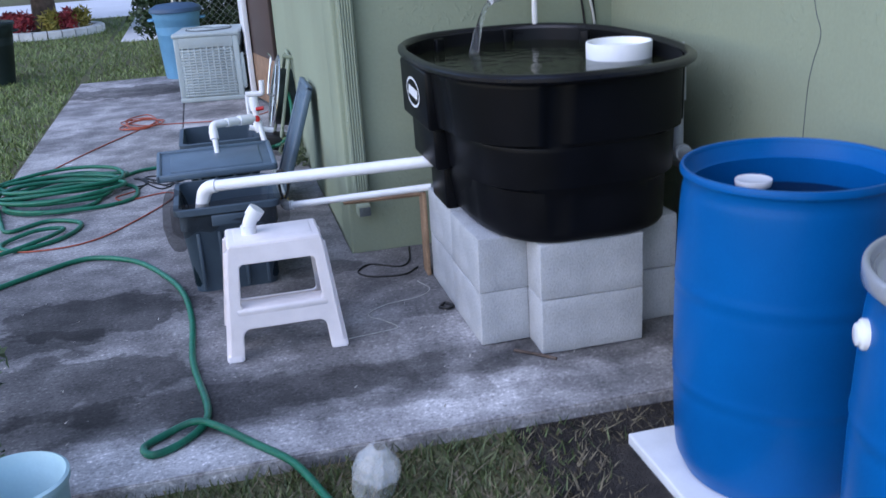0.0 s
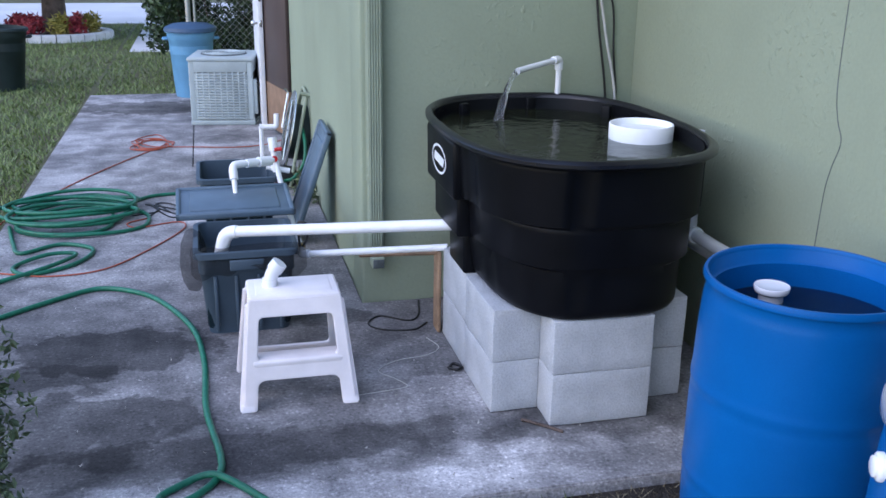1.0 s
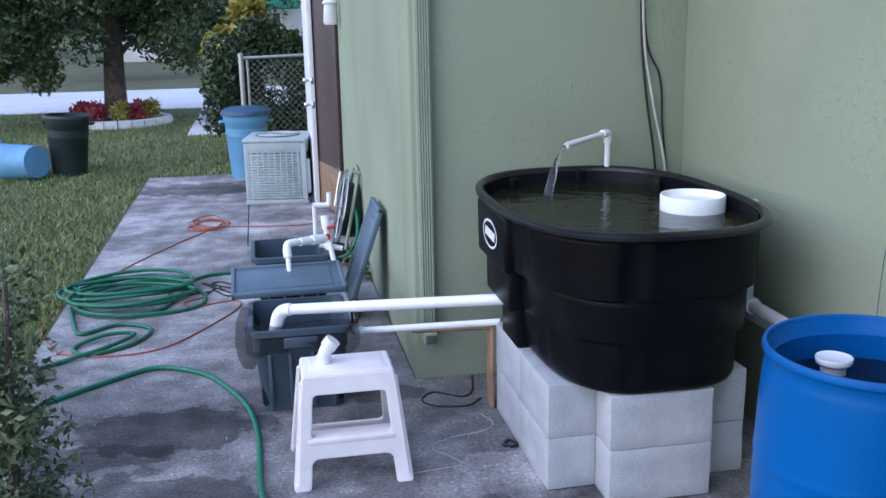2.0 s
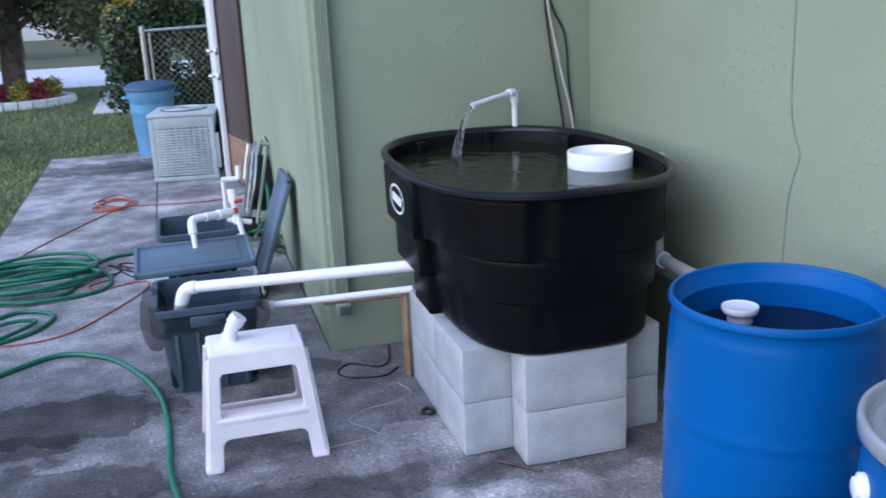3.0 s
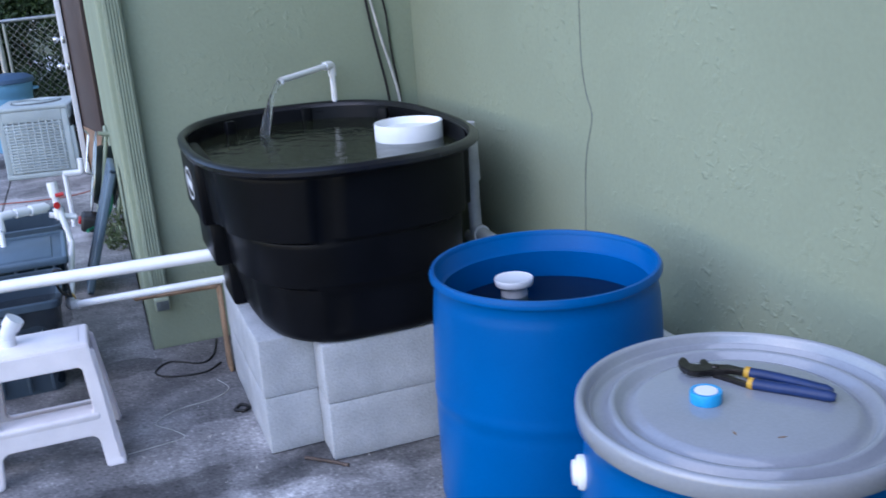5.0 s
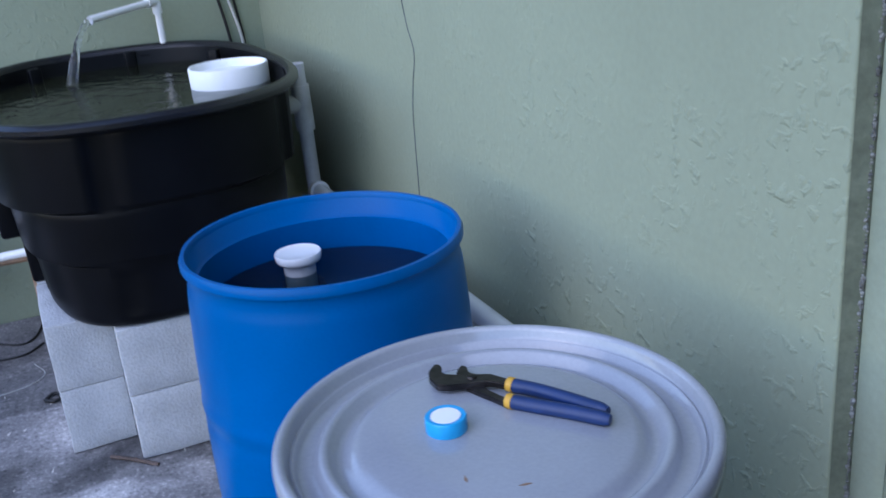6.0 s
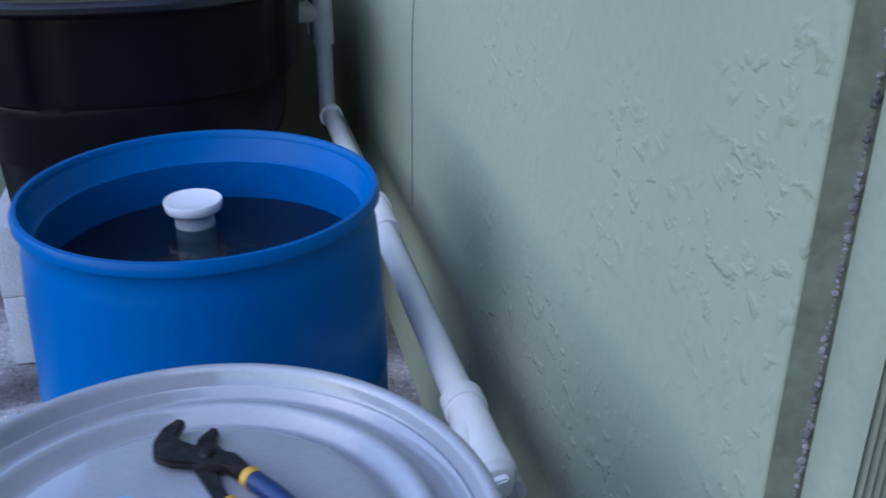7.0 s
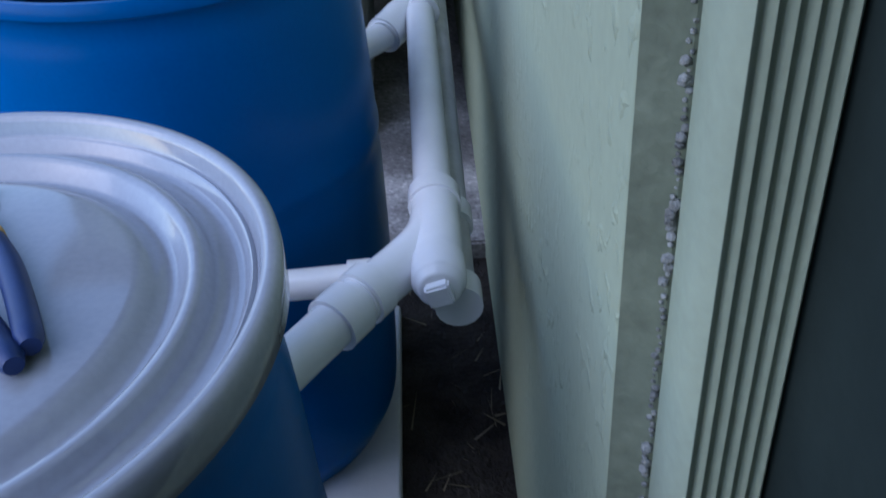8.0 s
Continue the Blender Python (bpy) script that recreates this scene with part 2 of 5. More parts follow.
RAW_WOOD = mat("raw_lumber", (0.33, 0.21, 0.13), 0.75, var=0.2, scale=12, fine=70, bump=0.15, grain=0.28)
BARK = mat("grey_brown_bark", (0.13, 0.095, 0.08), 0.9, var=0.3, scale=9, fine=40, bump=0.9, dist=0.02, grain=0.28)
ASPHALT = mat("pale_road", (0.60, 0.60, 0.62), 0.85, var=0.05, scale=1, fine=80, bump=0.1, grain=0.28)
KERB_WHITE = mat("white_bed_edging", (0.66, 0.66, 0.66), 0.8, var=0.1, scale=6, bump=0.1)
FAR_WALL = mat("far_house_wall", (0.62, 0.62, 0.62), 0.8, var=0.05, scale=1, bump=0.0)
FAR_ROOF = mat("far_house_roof", (0.22, 0.21, 0.20), 0.8, var=0.15, scale=3, bump=0.1)
AWNING = mat("green_awning", (0.01, 0.22, 0.15), 0.6, var=0.1, scale=3, bump=0.0)
BUCKET = mat("pale_blue_bucket", (0.45, 0.66, 0.72), 0.45, var=0.05, scale=8, bump=0.03)
JUG = mat("clear_plastic_jug", (0.80, 0.83, 0.85), 0.16, var=0.05, scale=20, bump=0.1, alpha=0.22, spec=1.0)
MESH_BAG = mat("black_mesh_bag", (0.02, 0.02, 0.022), 0.8, var=0.3, scale=25, fine=120, bump=0.3, alpha=0.42)
TREE_LEAF = leaf_mat("oak_leaves", (0.022, 0.045, 0.018), (0.085, 0.125, 0.045))
HEDGE_LEAF = leaf_mat("hedge_leaves", (0.012, 0.028, 0.012), (0.05, 0.09, 0.03))
BUSH_LEAF = leaf_mat("bush_leaves", (0.035, 0.06, 0.02), (0.20, 0.25, 0.13))
RED_LEAF = leaf_mat("crimson_leaves", (0.18, 0.015, 0.03), (0.42, 0.05, 0.06))
YELLOW_LEAF = leaf_mat("yellow_green_leaves", (0.12, 0.13, 0.02), (0.38, 0.30, 0.06))
GRASS_BLADE = leaf_mat("grass_blades", (0.075, 0.125, 0.032), (0.24, 0.30, 0.10))
EDGE_BLADE = leaf_mat("edge_grass_blades", (0.035, 0.060, 0.018), (0.13, 0.16, 0.06))
KERB_LEAF = leaf_mat("pale_litter", (0.25, 0.23, 0.20), (0.6, 0.58, 0.55))
DRY_BLADE = leaf_mat("dry_grass_blades", (0.09, 0.072, 0.045), (0.24, 0.20, 0.12))


def water_mat(name, col, rough, clear, tint):
    """Murky still water: part clear, part clouded, with a mirror surface."""
    m = bpy.data.materials.new(name)
    m.use_nodes = True
    nt = m.node_tree
    b = nt.nodes["Principled BSDF"]
    b.inputs["Base Color"].default_value = (*col, 1)
    b.inputs["Roughness"].default_value = rough
    b.inputs["IOR"].default_value = 1.45
    b.inputs["Specular IOR Level"].default_value = 0.6
    tc = nt.nodes.new("ShaderNodeTexCoord")
    n = nt.nodes.new("ShaderNodeTexNoise")
    n.inputs["Scale"].default_value, n.inputs["Detail"].default_value = 14, 3
    nt.links.new(tc.outputs["Object"], n.inputs["Vector"])
    bp = nt.nodes.new("ShaderNodeBump")
    bp.inputs["Strength"].default_value, bp.inputs["Distance"].default_value = 0.42, 0.012
    nt.links.new(n.outputs[0], bp.inputs["Height"])
    nt.links.new(bp.outputs[0], b.inputs["Normal"])
    tr = nt.nodes.new("ShaderNodeBsdfTransparent")
    tr.inputs[0].default_value = (*tint, 1)
    mx = nt.nodes.new("ShaderNodeMixShader")
    mx.inputs[0].default_value = clear
    nt.links.new(b.outputs[0], mx.inputs[1])
    nt.links.new(tr.outputs[0], mx.inputs[2])
    nt.links.new(mx.outputs[0], nt.nodes["Material Output"].inputs[0])
    return m


TANK_WATER = water_mat("murky_tank_water", (0.030, 0.034, 0.020), 0.04, 0.45, (0.70, 0.74, 0.72))
DRUM_WATER = water_mat("dark_drum_water", (0.014, 0.018, 0.014), 0.03, 0.58, (0.42, 0.58, 0.66))
CLEAR_WATER = mat("clear_water", (0.95, 0.97, 1.0), 0.03, trans=1.0, ior=1.33, var=0.0, scale=30, fine=60, bump=0.5, dist=0.01)

# ---- building helpers ----


def obj(name, bm, material, parent=None, label="", smooth=True, flat_angle=50):
    me = bpy.data.meshes.new(name)
    bm.normal_update()
    if smooth:
        for f in bm.faces:
            f.smooth = True
        lim = radians(flat_angle)
        for e in bm.edges:
            if len(e.link_faces) == 2 and e.calc_face_angle(0) > lim:
                e.smooth = False
    bm.to_mesh(me)
    bm.free()
    me.materials.append(material)
    o = new(name, me)
    if parent is not None:
        o.parent = parent
    if label:
        o["label"] = label
    return o


def part(name, bm, material, parent, label=""):
    return obj(name, bm, material, parent, label)


def thing(name, label, category, m=None, group="", kind=""):
    o = new(name)
    o.empty_display_size = 0.05
    o.matrix_world = m or Matrix()
    return tagged(o, label, category, group, kind)


def box(x0, x1, y0, y1, z0, z1, bev=0.0, seg=2, bm=None):
    b = bmesh.new()
    bmesh.ops.create_cube(b, size=1)
    for v in b.verts:
        v.co = Vector((x0 + (v.co.x + 0.5) * (x1 - x0), y0 + (v.co.y + 0.5) * (y1 - y0), z0 + (v.co.z + 0.5) * (z1 - z0)))
    if bev:
        bmesh.ops.bevel(b, geom=b.edges[:], offset=bev, segments=seg, affect="EDGES", profile=0.5)
    return join(bm, b) if bm else b


def join(a, b, m=None):
    if m is not None:
        bmesh.ops.transform(b, matrix=m, verts=b.verts)
    me = bpy.data.meshes.new("tmp")
    b.to_mesh(me)
    b.free()
    a.from_mesh(me)
    bpy.data.meshes.remove(me)
    return a


def moved(b, m):
    bmesh.ops.transform(b, matrix=m, verts=b.verts)
    return b


def lathe(profile, n=64, closed=False):
    """A turned body round z from (radius, height) pairs."""
    b = bmesh.new()
    rings = []
    for r, z in profile:
        if r < 1e-5:
            rings.append([b.verts.new((0, 0, z))])
        else:
            rings.append([b.verts.new((r * math.cos(2 * math.pi * k / n), r * math.sin(2 * math.pi * k / n), z)) for k in range(n)])
    pairs = list(zip(rings, rings[1:])) + ([(rings[-1], rings[0])] if closed else [])
    for p, q in pairs:
        for k in range(n):
            a = [p[k % len(p)], p[(k + 1) % len(p)], q[(k + 1) % len(q)], q[k % len(q)]]
            a = list(dict.fromkeys(a))
            if len(a) > 2:
                b.faces.new(a)
    bmesh.ops.recalc_face_normals(b, faces=b.faces)
    return b


def smooth_path(pts, per=8):
    """Catmull-Rom through the points."""
    P = [Vector([float(c) for c in p]) for p in pts]
    P = [2 * P[0] - P[1]] + P + [2 * P[-1] - P[-2]]
    out = []
    for i in range(1, len(P) - 2):
        a, b, c, d = P[i - 1:i + 3]
        for k in range(per):
            t = k / per
            out.append(0.5 * (2 * b + (c - a) * t + (2 * a - 5 * b + 4 * c - d) * t * t + (3 * b - a - 3 * c + d) * t ** 3))
    out.append(P[-2])
    return out


def tube(pts, r, n=12, cap=True, radii=None):
    """A round tube along points."""
    P = [Vector([float(c) for c in p]) for p in pts]
    b = bmesh.new()
    rings = []
    up = Vector((0, 0, 1))
    prev = None
    for i, p in enumerate(P):
        d = (P[min(i + 1, len(P) - 1)] - P[max(i - 1, 0)]).normalized()
        if prev is None:
            s = d.cross(up)
            if s.length < 0.05:
                s = d.cross(Vector((1, 0, 0)))
        else:
            s = prev - d * prev.dot(d)
        s.normalize()
        prev = s
        u = s.cross(d)
        rr = float(radii[i]) if radii is not None else r
        rings.append([b.verts.new(p + rr * (math.cos(2 * math.pi * k / n) * s + math.sin(2 * math.pi * k / n) * u)) for k in range(n)])
    for p, q in zip(rings, rings[1:]):
        for k in range(n):
            b.faces.new((p[k], p[(k + 1) % n], q[(k + 1) % n], q[k]))
    if cap:
        b.faces.new(rings[0])
        b.faces.new(rings[-1])
    bmesh.ops.recalc_face_normals(b, faces=b.faces)
    return b


def elbow_path(pts, bend=0.06, seg=6):
    """Straight runs with rounded corners."""
    P = [Vector([float(c) for c in p]) for p in pts]
    out = [P[0]]
    for a, b, c in zip(P, P[1:], P[2:]):
        p, q = b + (a - b).normalized() * bend, b + (c - b).normalized() * bend
        for k in range(seg + 1):
            t = k / seg
            out.append((1 - t) ** 2 * p + 2 * t * (1 - t) * b + t * t * q)
    out.append(P[-1])
    return out


def hose_part(name, pts, r, material, parent, per=8, n=8, label=""):
    return part(name, tube(smooth_path(pts, per), r, n), material, parent, label)


def soup(name, verts, faces, material, parent=None):
    me = bpy.data.meshes.new(name)
    me.from_pydata(verts, [], faces)
    me.materials.append(material)
    o = new(name, me)
    if parent is not None:
        o.parent = parent
    return o


def leaves(name, centres, n, size, spread, material, parent, rng, narrow=0.5):
    """Many small bent leaves round clump centres (x, y, z, radius)."""
    V, F = [], []
    C = np.array(centres)
    for k in range(n):
        c = C[rng.integers(len(C))]
        d = rng.normal(size=3)
        d /= np.linalg.norm(d)
        p = c[:3] + d * c[3] * spread * rng.random() ** 0.45
        a = rng.normal(size=3)
        a /= np.linalg.norm(a)
        w = np.cross(a, rng.normal(size=3))
        w /= np.linalg.norm(w)
        u = np.cross(a, w)
        s = size * (0.6 + 0.8 * rng.random())
        i = len(V)
        V += [tuple(p - a * s * 0.5), tuple(p + w * s * narrow * 0.5 + u * s * 0.08), tuple(p + a * s * 0.5), tuple(p - w * s * narrow * 0.5 + u * s * 0.08)]
        F += [(i, i + 1, i + 2), (i, i + 2, i + 3)]
    return soup(name, V, F, material, parent)


def blades(name, spots, height, material, rng, lean=0.5, width=0.004):
    V, F = [], []
    for x, y, z in spots:
        a = rng.random() * 6.283
        h = height * (0.5 + rng.random())
        w = width * (0.7 + 0.6 * rng.random())
        dx, dy = math.cos(a), math.sin(a)
        lx, ly = rng.normal() * lean * h, rng.normal() * lean * h
        i = len(V)
        V += [(x - dx * w, y - dy * w, z), (x + dx * w, y + dy * w, z), (x + lx, y + ly, z + h)]
        F.append((i, i + 1, i + 2))
    return soup(name, V, F, material)


# ---- setting ----
GZ = -0.05
tagged(obj("ground", box(-260, 260, -120, 420, GZ - 0.6, GZ), GRASS_SOIL, smooth=False), "short lawn ground with worn sandy soil", "ground", kind="structure")
pav = thing("pavement", "weathered grey concrete slab stained dark with mildew", "pavement", kind="structure")
b = bmesh.new()
f = b.faces.new([b.verts.new((x, y, 0.0)) for x, y in ((-1.75, 2.18), (1.56, 2.18), (1.56, 3.938), (0.188, 3.938), (0.188, 6.99), (-0.64, 6.99), (-0.64, 9.22), (-1.75, 9.22))])
r_ = bmesh.ops.extrude_face_region(b, geom=[f])
for v in r_["geom"]:
    if isinstance(v, bmesh.types.BMVert):
        v.co.z = -0.16
bmesh.ops.recalc_face_normals(b, faces=b.faces)
bmesh.ops.bevel(b, geom=b.edges[:], offset=0.006, segments=2, affect="EDGES")
part("slab", b, CONCRETE, pav)
part("slab", box(-0.634, 0.188, 6.996, 9.22, -0.16, -0.002, 0.004), CONCRETE, pav)
part("slab", box(-1.75, 0.19, 9.235, 10.62, -0.16, -0.006, 0.012), CONCRETE, pav)
HOUSE_H = 2.75
tagged(obj("wall_north", box(0.19, 1.86, 3.94, 4.24, -0.2, HOUSE_H, 0.012), STUCCO), "pale green painted stucco house wall", "wall", kind="structure")
tagged(obj("wall_west", box(0.195, 0.49, 4.24, 7.70, -0.2, HOUSE_H), STUCCO, smooth=False), "pale green stucco side wall of house", "wall", kind="structure")
tagged(obj("wall_west_far", box(0.195, 0.49, 9.5, 13.0, -0.2, HOUSE_H), STUCCO, smooth=False), "pale green stucco side wall past the door", "wall", kind="structure")
tagged(obj("lintel", box(0.195, 0.49, 7.70, 9.5, 2.08, HOUSE_H), STUCCO, smooth=False), "pale green stucco over the side door", "wall", kind="structure")
tagged(obj("wall_east", box(1.53, 1.86, 0.848, 3.94, -0.2, HOUSE_H, 0.004), KNOCKDOWN), "pale green knockdown stucco house wall", "wall", kind="structure")
# flat wall; the recess's darkness is in its colour
tagged(obj("wall_east_near", box(1.615, 1.86, -3.5, 0.797, -0.2, HOUSE_H), SHADE_GREEN, smooth=False), "house wall past the post, recess shade painted dark green", "wall", kind="structure")
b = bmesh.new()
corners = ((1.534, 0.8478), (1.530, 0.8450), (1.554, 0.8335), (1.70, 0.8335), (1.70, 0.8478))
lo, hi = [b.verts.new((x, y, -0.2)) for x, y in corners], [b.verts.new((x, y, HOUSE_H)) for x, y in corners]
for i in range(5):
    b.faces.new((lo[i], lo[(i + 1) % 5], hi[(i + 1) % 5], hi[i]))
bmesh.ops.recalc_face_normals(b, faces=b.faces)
tagged(obj("trim_band", b, BAND, smooth=False), "green return at the wall's edge, shade painted in", "trim", kind="structure")
# unseen wall added behind the viewpoint to darken drum and block fronts
tagged(obj("shade_wall_south", box(0.30, 1.56, -1.70, -1.45, -0.2, HOUSE_H, 0.01), STUCCO), "unseen stucco wall added to cut light on the drums", "wall", kind="structure")
# out of view; eave edges are set by how much they dim the walls
roof = thing("roof", "unseen low roof, eaves added to shade the green house walls", "roof", kind="structure")
part("roof_wing", box(1.06, 6.0, -3.5, 3.64, HOUSE_H, HOUSE_H + 0.15, 0.01), FAR_ROOF, roof)
part("roof_wing", box(-0.05, 6.0, 3.644, 13.0, HOUSE_H, HOUSE_H + 0.15, 0.01), FAR_ROOF, roof)

# ---- tank on blocks ----


def worn(b, seed, amount=0.0028):
    """Uneven cast faces and chipped edges."""
    bmesh.ops.subdivide_edges(b, edges=b.edges[:], cuts=3, use_grid_fill=True)
    for v in b.verts:
        p = v.co + Vector((seed * 3.7, seed * 1.3, seed))
        v.co += Vector(noise.noise_vector(p * 11)) * amount + Vector(noise.noise_vector(p * 45)) * amount * 0.5
    return b


BLOCKS_MADE = [0]


def block(m, w=0.39, d=0.19, h=0.2082):
    BLOCKS_MADE[0] += 1
    o = obj("concrete_block", worn(box(-w / 2 + 0.002, w / 2 - 0.002, -d / 2 + 0.002, d / 2 - 0.002, 0.002, h, 0.004), BLOCKS_MADE[0]), BLOCK_PAINT)
    o.matrix_world = m
    return tagged(o, "white-painted concrete block stacked under the tank", "block", group="tank blocks")


for course in range(2):
    z = 0.2083 * course
    block(pose(0.575, 2.907, z, 0, 0, 90.4))
    block(pose(0.577, 3.30, z, 0, 0, 90))
    block(pose(0.862, 2.655, z, 0, 0, -0.8))
    block(pose(1.165, 2.90, z, 0, 0, 90))
    block(pose(1.165, 3.30, z, 0, 0, 90))
    block(pose(0.86, 3.55, z, 0, 0, 0))
BASE = 0.4165

TX, TY = 0.88, 3.18
RIM_Z = 1.015


def oval(hx, hy, k, n=96):
    """Rounded oblong outline with half sizes hx, hy and corner roundness k."""
    out = []
    for i in range(n):
        t = 2 * math.pi * i / n
        c, s = math.cos(t), math.sin(t)
        out.append((hx * math.copysign(abs(c) ** (2 / k), c), hy * math.copysign(abs(s) ** (2 / k), s)))
    return out


def oval_shell(levels, n=192, close_bottom=True, closed=False, rib=None):
    """Stacked oblong outlines (half x, half y, height, corner roundness)."""
    b = bmesh.new()
    rings = []
    for hx, hy, z, *k in levels:
        ring = []
        for i, (x, y) in enumerate(oval(hx, hy, k[0] if k else 2.7, n)):
            f = rib(i, z) if rib else 1.0
            ring.append(b.verts.new((x * f, y * f, z)))
        rings.append(ring)
    pr = list(zip(rings, rings[1:])) + ([(rings[-1], rings[0])] if closed else [])
    for p, q in pr:
        for k in range(n):
            b.faces.new((p[k], p[(k + 1) % n], q[(k + 1) % n], q[k]))
    if close_bottom:
        b.faces.new(rings[0])
    bmesh.ops.recalc_face_normals(b, faces=b.faces)
    return b


tank = thing("stock_tank", "black plastic oval stock tank full of water", "tank", pose(TX, TY, BASE))
H = RIM_Z - BASE
HX, HY = 0.462, 0.692
levels = []
TIERS = ((0.0, 0.19, 0.0), (0.204, 0.348, 0.026), (0.362, H - 0.03, 0.062))
levels.append((HX - 0.128, HY - 0.082, 0.0, 3.4))
levels.append((HX - 0.108, HY - 0.062, 0.010, 3.4))
levels.append((HX - 0.099, HY - 0.053, 0.026, 3.4))
for z0, z1, out in TIERS:
    zs = [z0, z0 + 0.006, *np.linspace(z0 + 0.03, z1 - 0.02, 4), z1 - 0.006, z1] if z0 else np.linspace(0.04, z1, 5)
    for z in zs:
        lean = 0.045 * z / H
        soft = 0.002 * (z > 0.1 and abs(z - z1) < 1e-6)
        levels.append((HX - 0.098 + out + lean - soft, HY - 0.052 + out * 0.35 + lean * 0.45 - soft, float(z), 3.4 - 0.7 * z / H))
outer = len(levels)
for z in np.linspace(H - 0.012, 0.06, 6):
    lean = 0.11 * z / H
    levels.append((HX - 0.105 + lean, HY - 0.132 + lean, float(z)))


def tank_rib(i, z):
    # upright grooves between the moulded panels, deepest in the top tier
    if z < 0.03 or z > H - 0.02:
        return 1.0
    d = min((i - 137) % 32, (137 - i) % 32)
    if z > 0.357:
        return (0.976, 0.976, 0.984)[d] if d < 3 else 1.0
    return (0.990, 0.990, 0.995)[d] if d < 3 and z < 0.19 else 1.0


bm = oval_shell(levels[:outer], rib=tank_rib)
part("body", bm, TANK_BLACK, tank)
bm = oval_shell(levels[outer:], close_bottom=False)
bm.faces.new([v for v in bm.verts if abs(v.co.z - 0.06) < 1e-4][::1])
part("liner", bm, TANK_BLACK, tank)
rim = [(HX + 0.000, HY + 0.000, H - 0.035), (HX + 0.022, HY + 0.022, H - 0.030), (HX + 0.040, HY + 0.040, H - 0.016), (HX + 0.040, HY + 0.040, H - 0.004), (HX + 0.026, HY + 0.026, H + 0.006),
       (HX + 0.016, HY + 0.010, H + 0.007), (HX + 0.008, HY - 0.002, H - 0.002), (HX + 0.004, HY - 0.010, H - 0.02), (HX + 0.002, HY - 0.016, H - 0.04)]
part("rim", oval_shell(rim, close_bottom=False, closed=True), TANK_RIM, tank)
# moulded lugs inside the wall
for x, y, a in ((-0.25, 0.55, 20), (0.10, 0.66, 0), (0.37, 0.40, -45)):
    bm = box(-0.022, 0.022, -0.014, 0.014, H - 0.13, H - 0.01, 0.006)
    part("lug", moved(bm, pose(x, y, 0, 0, 0, a)), TANK_BLACK, tank)
# drain recess block and maker's plate on the side
for x, y0, y1, z0, z1, nm in ((-0.452, -0.18, 0.27, 0.345, H - 0.03, "side_panel"), (-0.425, -0.15, 0.23, 0.185, 0.36, "side_panel"), (-0.372, -0.06, 0.18, 0.0, 0.20, "drain_housing")):
    b = box(-0.035, 0.035, y0, y1, z0, z1, 0.012)
    for v in b.verts:
        v.co.x += 0.05 * (v.co.z - z1)* -1 * 0.35 + x
    part(nm, b, TANK_BLACK, tank)
LOGO = thing("maker_badge", "white oval maker badge printed on black tank", "badge", pose(TX - 0.4885, TY + 0.035, BASE + 0.462) @ pose(0, 0, 0, 90, 0, -90))
bm = bmesh.new()
n = 40
o1 = [bm.verts.new((0.115 * math.cos(6.2832 * k / n), 0.058 * math.sin(6.2832 * k / n), 0.001)) for k in range(n)]
o2 = [bm.verts.new((0.104 * math.cos(6.2832 * k / n), 0.048 * math.sin(6.2832 * k / n), 0.001)) for k in range(n)]
for k in range(n):
    bm.faces.new((o1[k], o1[(k + 1) % n], o2[(k + 1) % n], o2[k]))
part("badge_ring", bm, WHITE_PAINT, LOGO)
bm = bmesh.new()
vs = [bm.verts.new(p) for p in ((-0.085, -0.014, 0.001), (0.07, -0.022, 0.001), (0.085, 0.014, 0.001), (-0.07, 0.022, 0.001))]
bm.faces.new(vs)
part("badge_bar", bm, WHITE_PAINT, LOGO)

WATER_Z = BASE + 0.535
bm = bmesh.new()
lw = 0.11 * 0.535 / H
bm.faces.new([bm.verts.new((x, y, 0)) for x, y in oval(HX - 0.104 + lw, HY - 0.131 + lw, 2.7)])
o = obj("tank_water", bm, TANK_WATER, smooth=False)
o.location = (TX, TY, WATER_Z)
tagged(o, "murky green water filling the black tank", "water", kind="structure")

# white foam ring floating in the tank
o = obj("filter_ring", lathe([(0.0, -0.10), (0.124, -0.10), (0.127, -0.095), (0.129, 0.058), (0.127, 0.062), (0.122, 0.062), (0.120, 0.058), (0.118, 0.036), (0.0, 0.034)], 64), STYRO)
o.location = (1.203, 3.112, WATER_Z)
tagged(o, "short white round tub standing in the tank water", "tub")

# water return spout
sp = thing("water_spout", "white pvc return spout over the tank", "pipe", Matrix())
part("riser", tube([(1.115, 3.85, WATER_Z - 0.25), (1.115, 3.85, 1.15)], 0.0135, 16), PVC, sp)
part("elbow", tube(elbow_path([(1.115, 3.85, 1.13), (1.115, 3.85, 1.178), (1.077, 3.822, 1.176)], 0.018), 0.019, 16), PVC, sp)
part("arm", tube([(1.10, 3.838, 1.177), (0.851, 3.656, 1.156)], 0.0135, 16), PVC, sp)
st = thing("water_stream", "clear water stream falling from the spout", "water")
pts = [Vector((0.853 - 0.115 * t, 3.658 - 0.085 * t, 1.153 - 0.02 * t - 0.195 * t * t)) for t in np.linspace(0, 1, 14)]
part("stream", tube([tuple(float(q) for q in p) for p in pts], 0.008, 10, radii=[0.015 - 0.005 * math.sin(k * 0.35) + 0.0015 * math.sin(k * 2.1) for k in range(14)]), CLEAR_WATER, st)

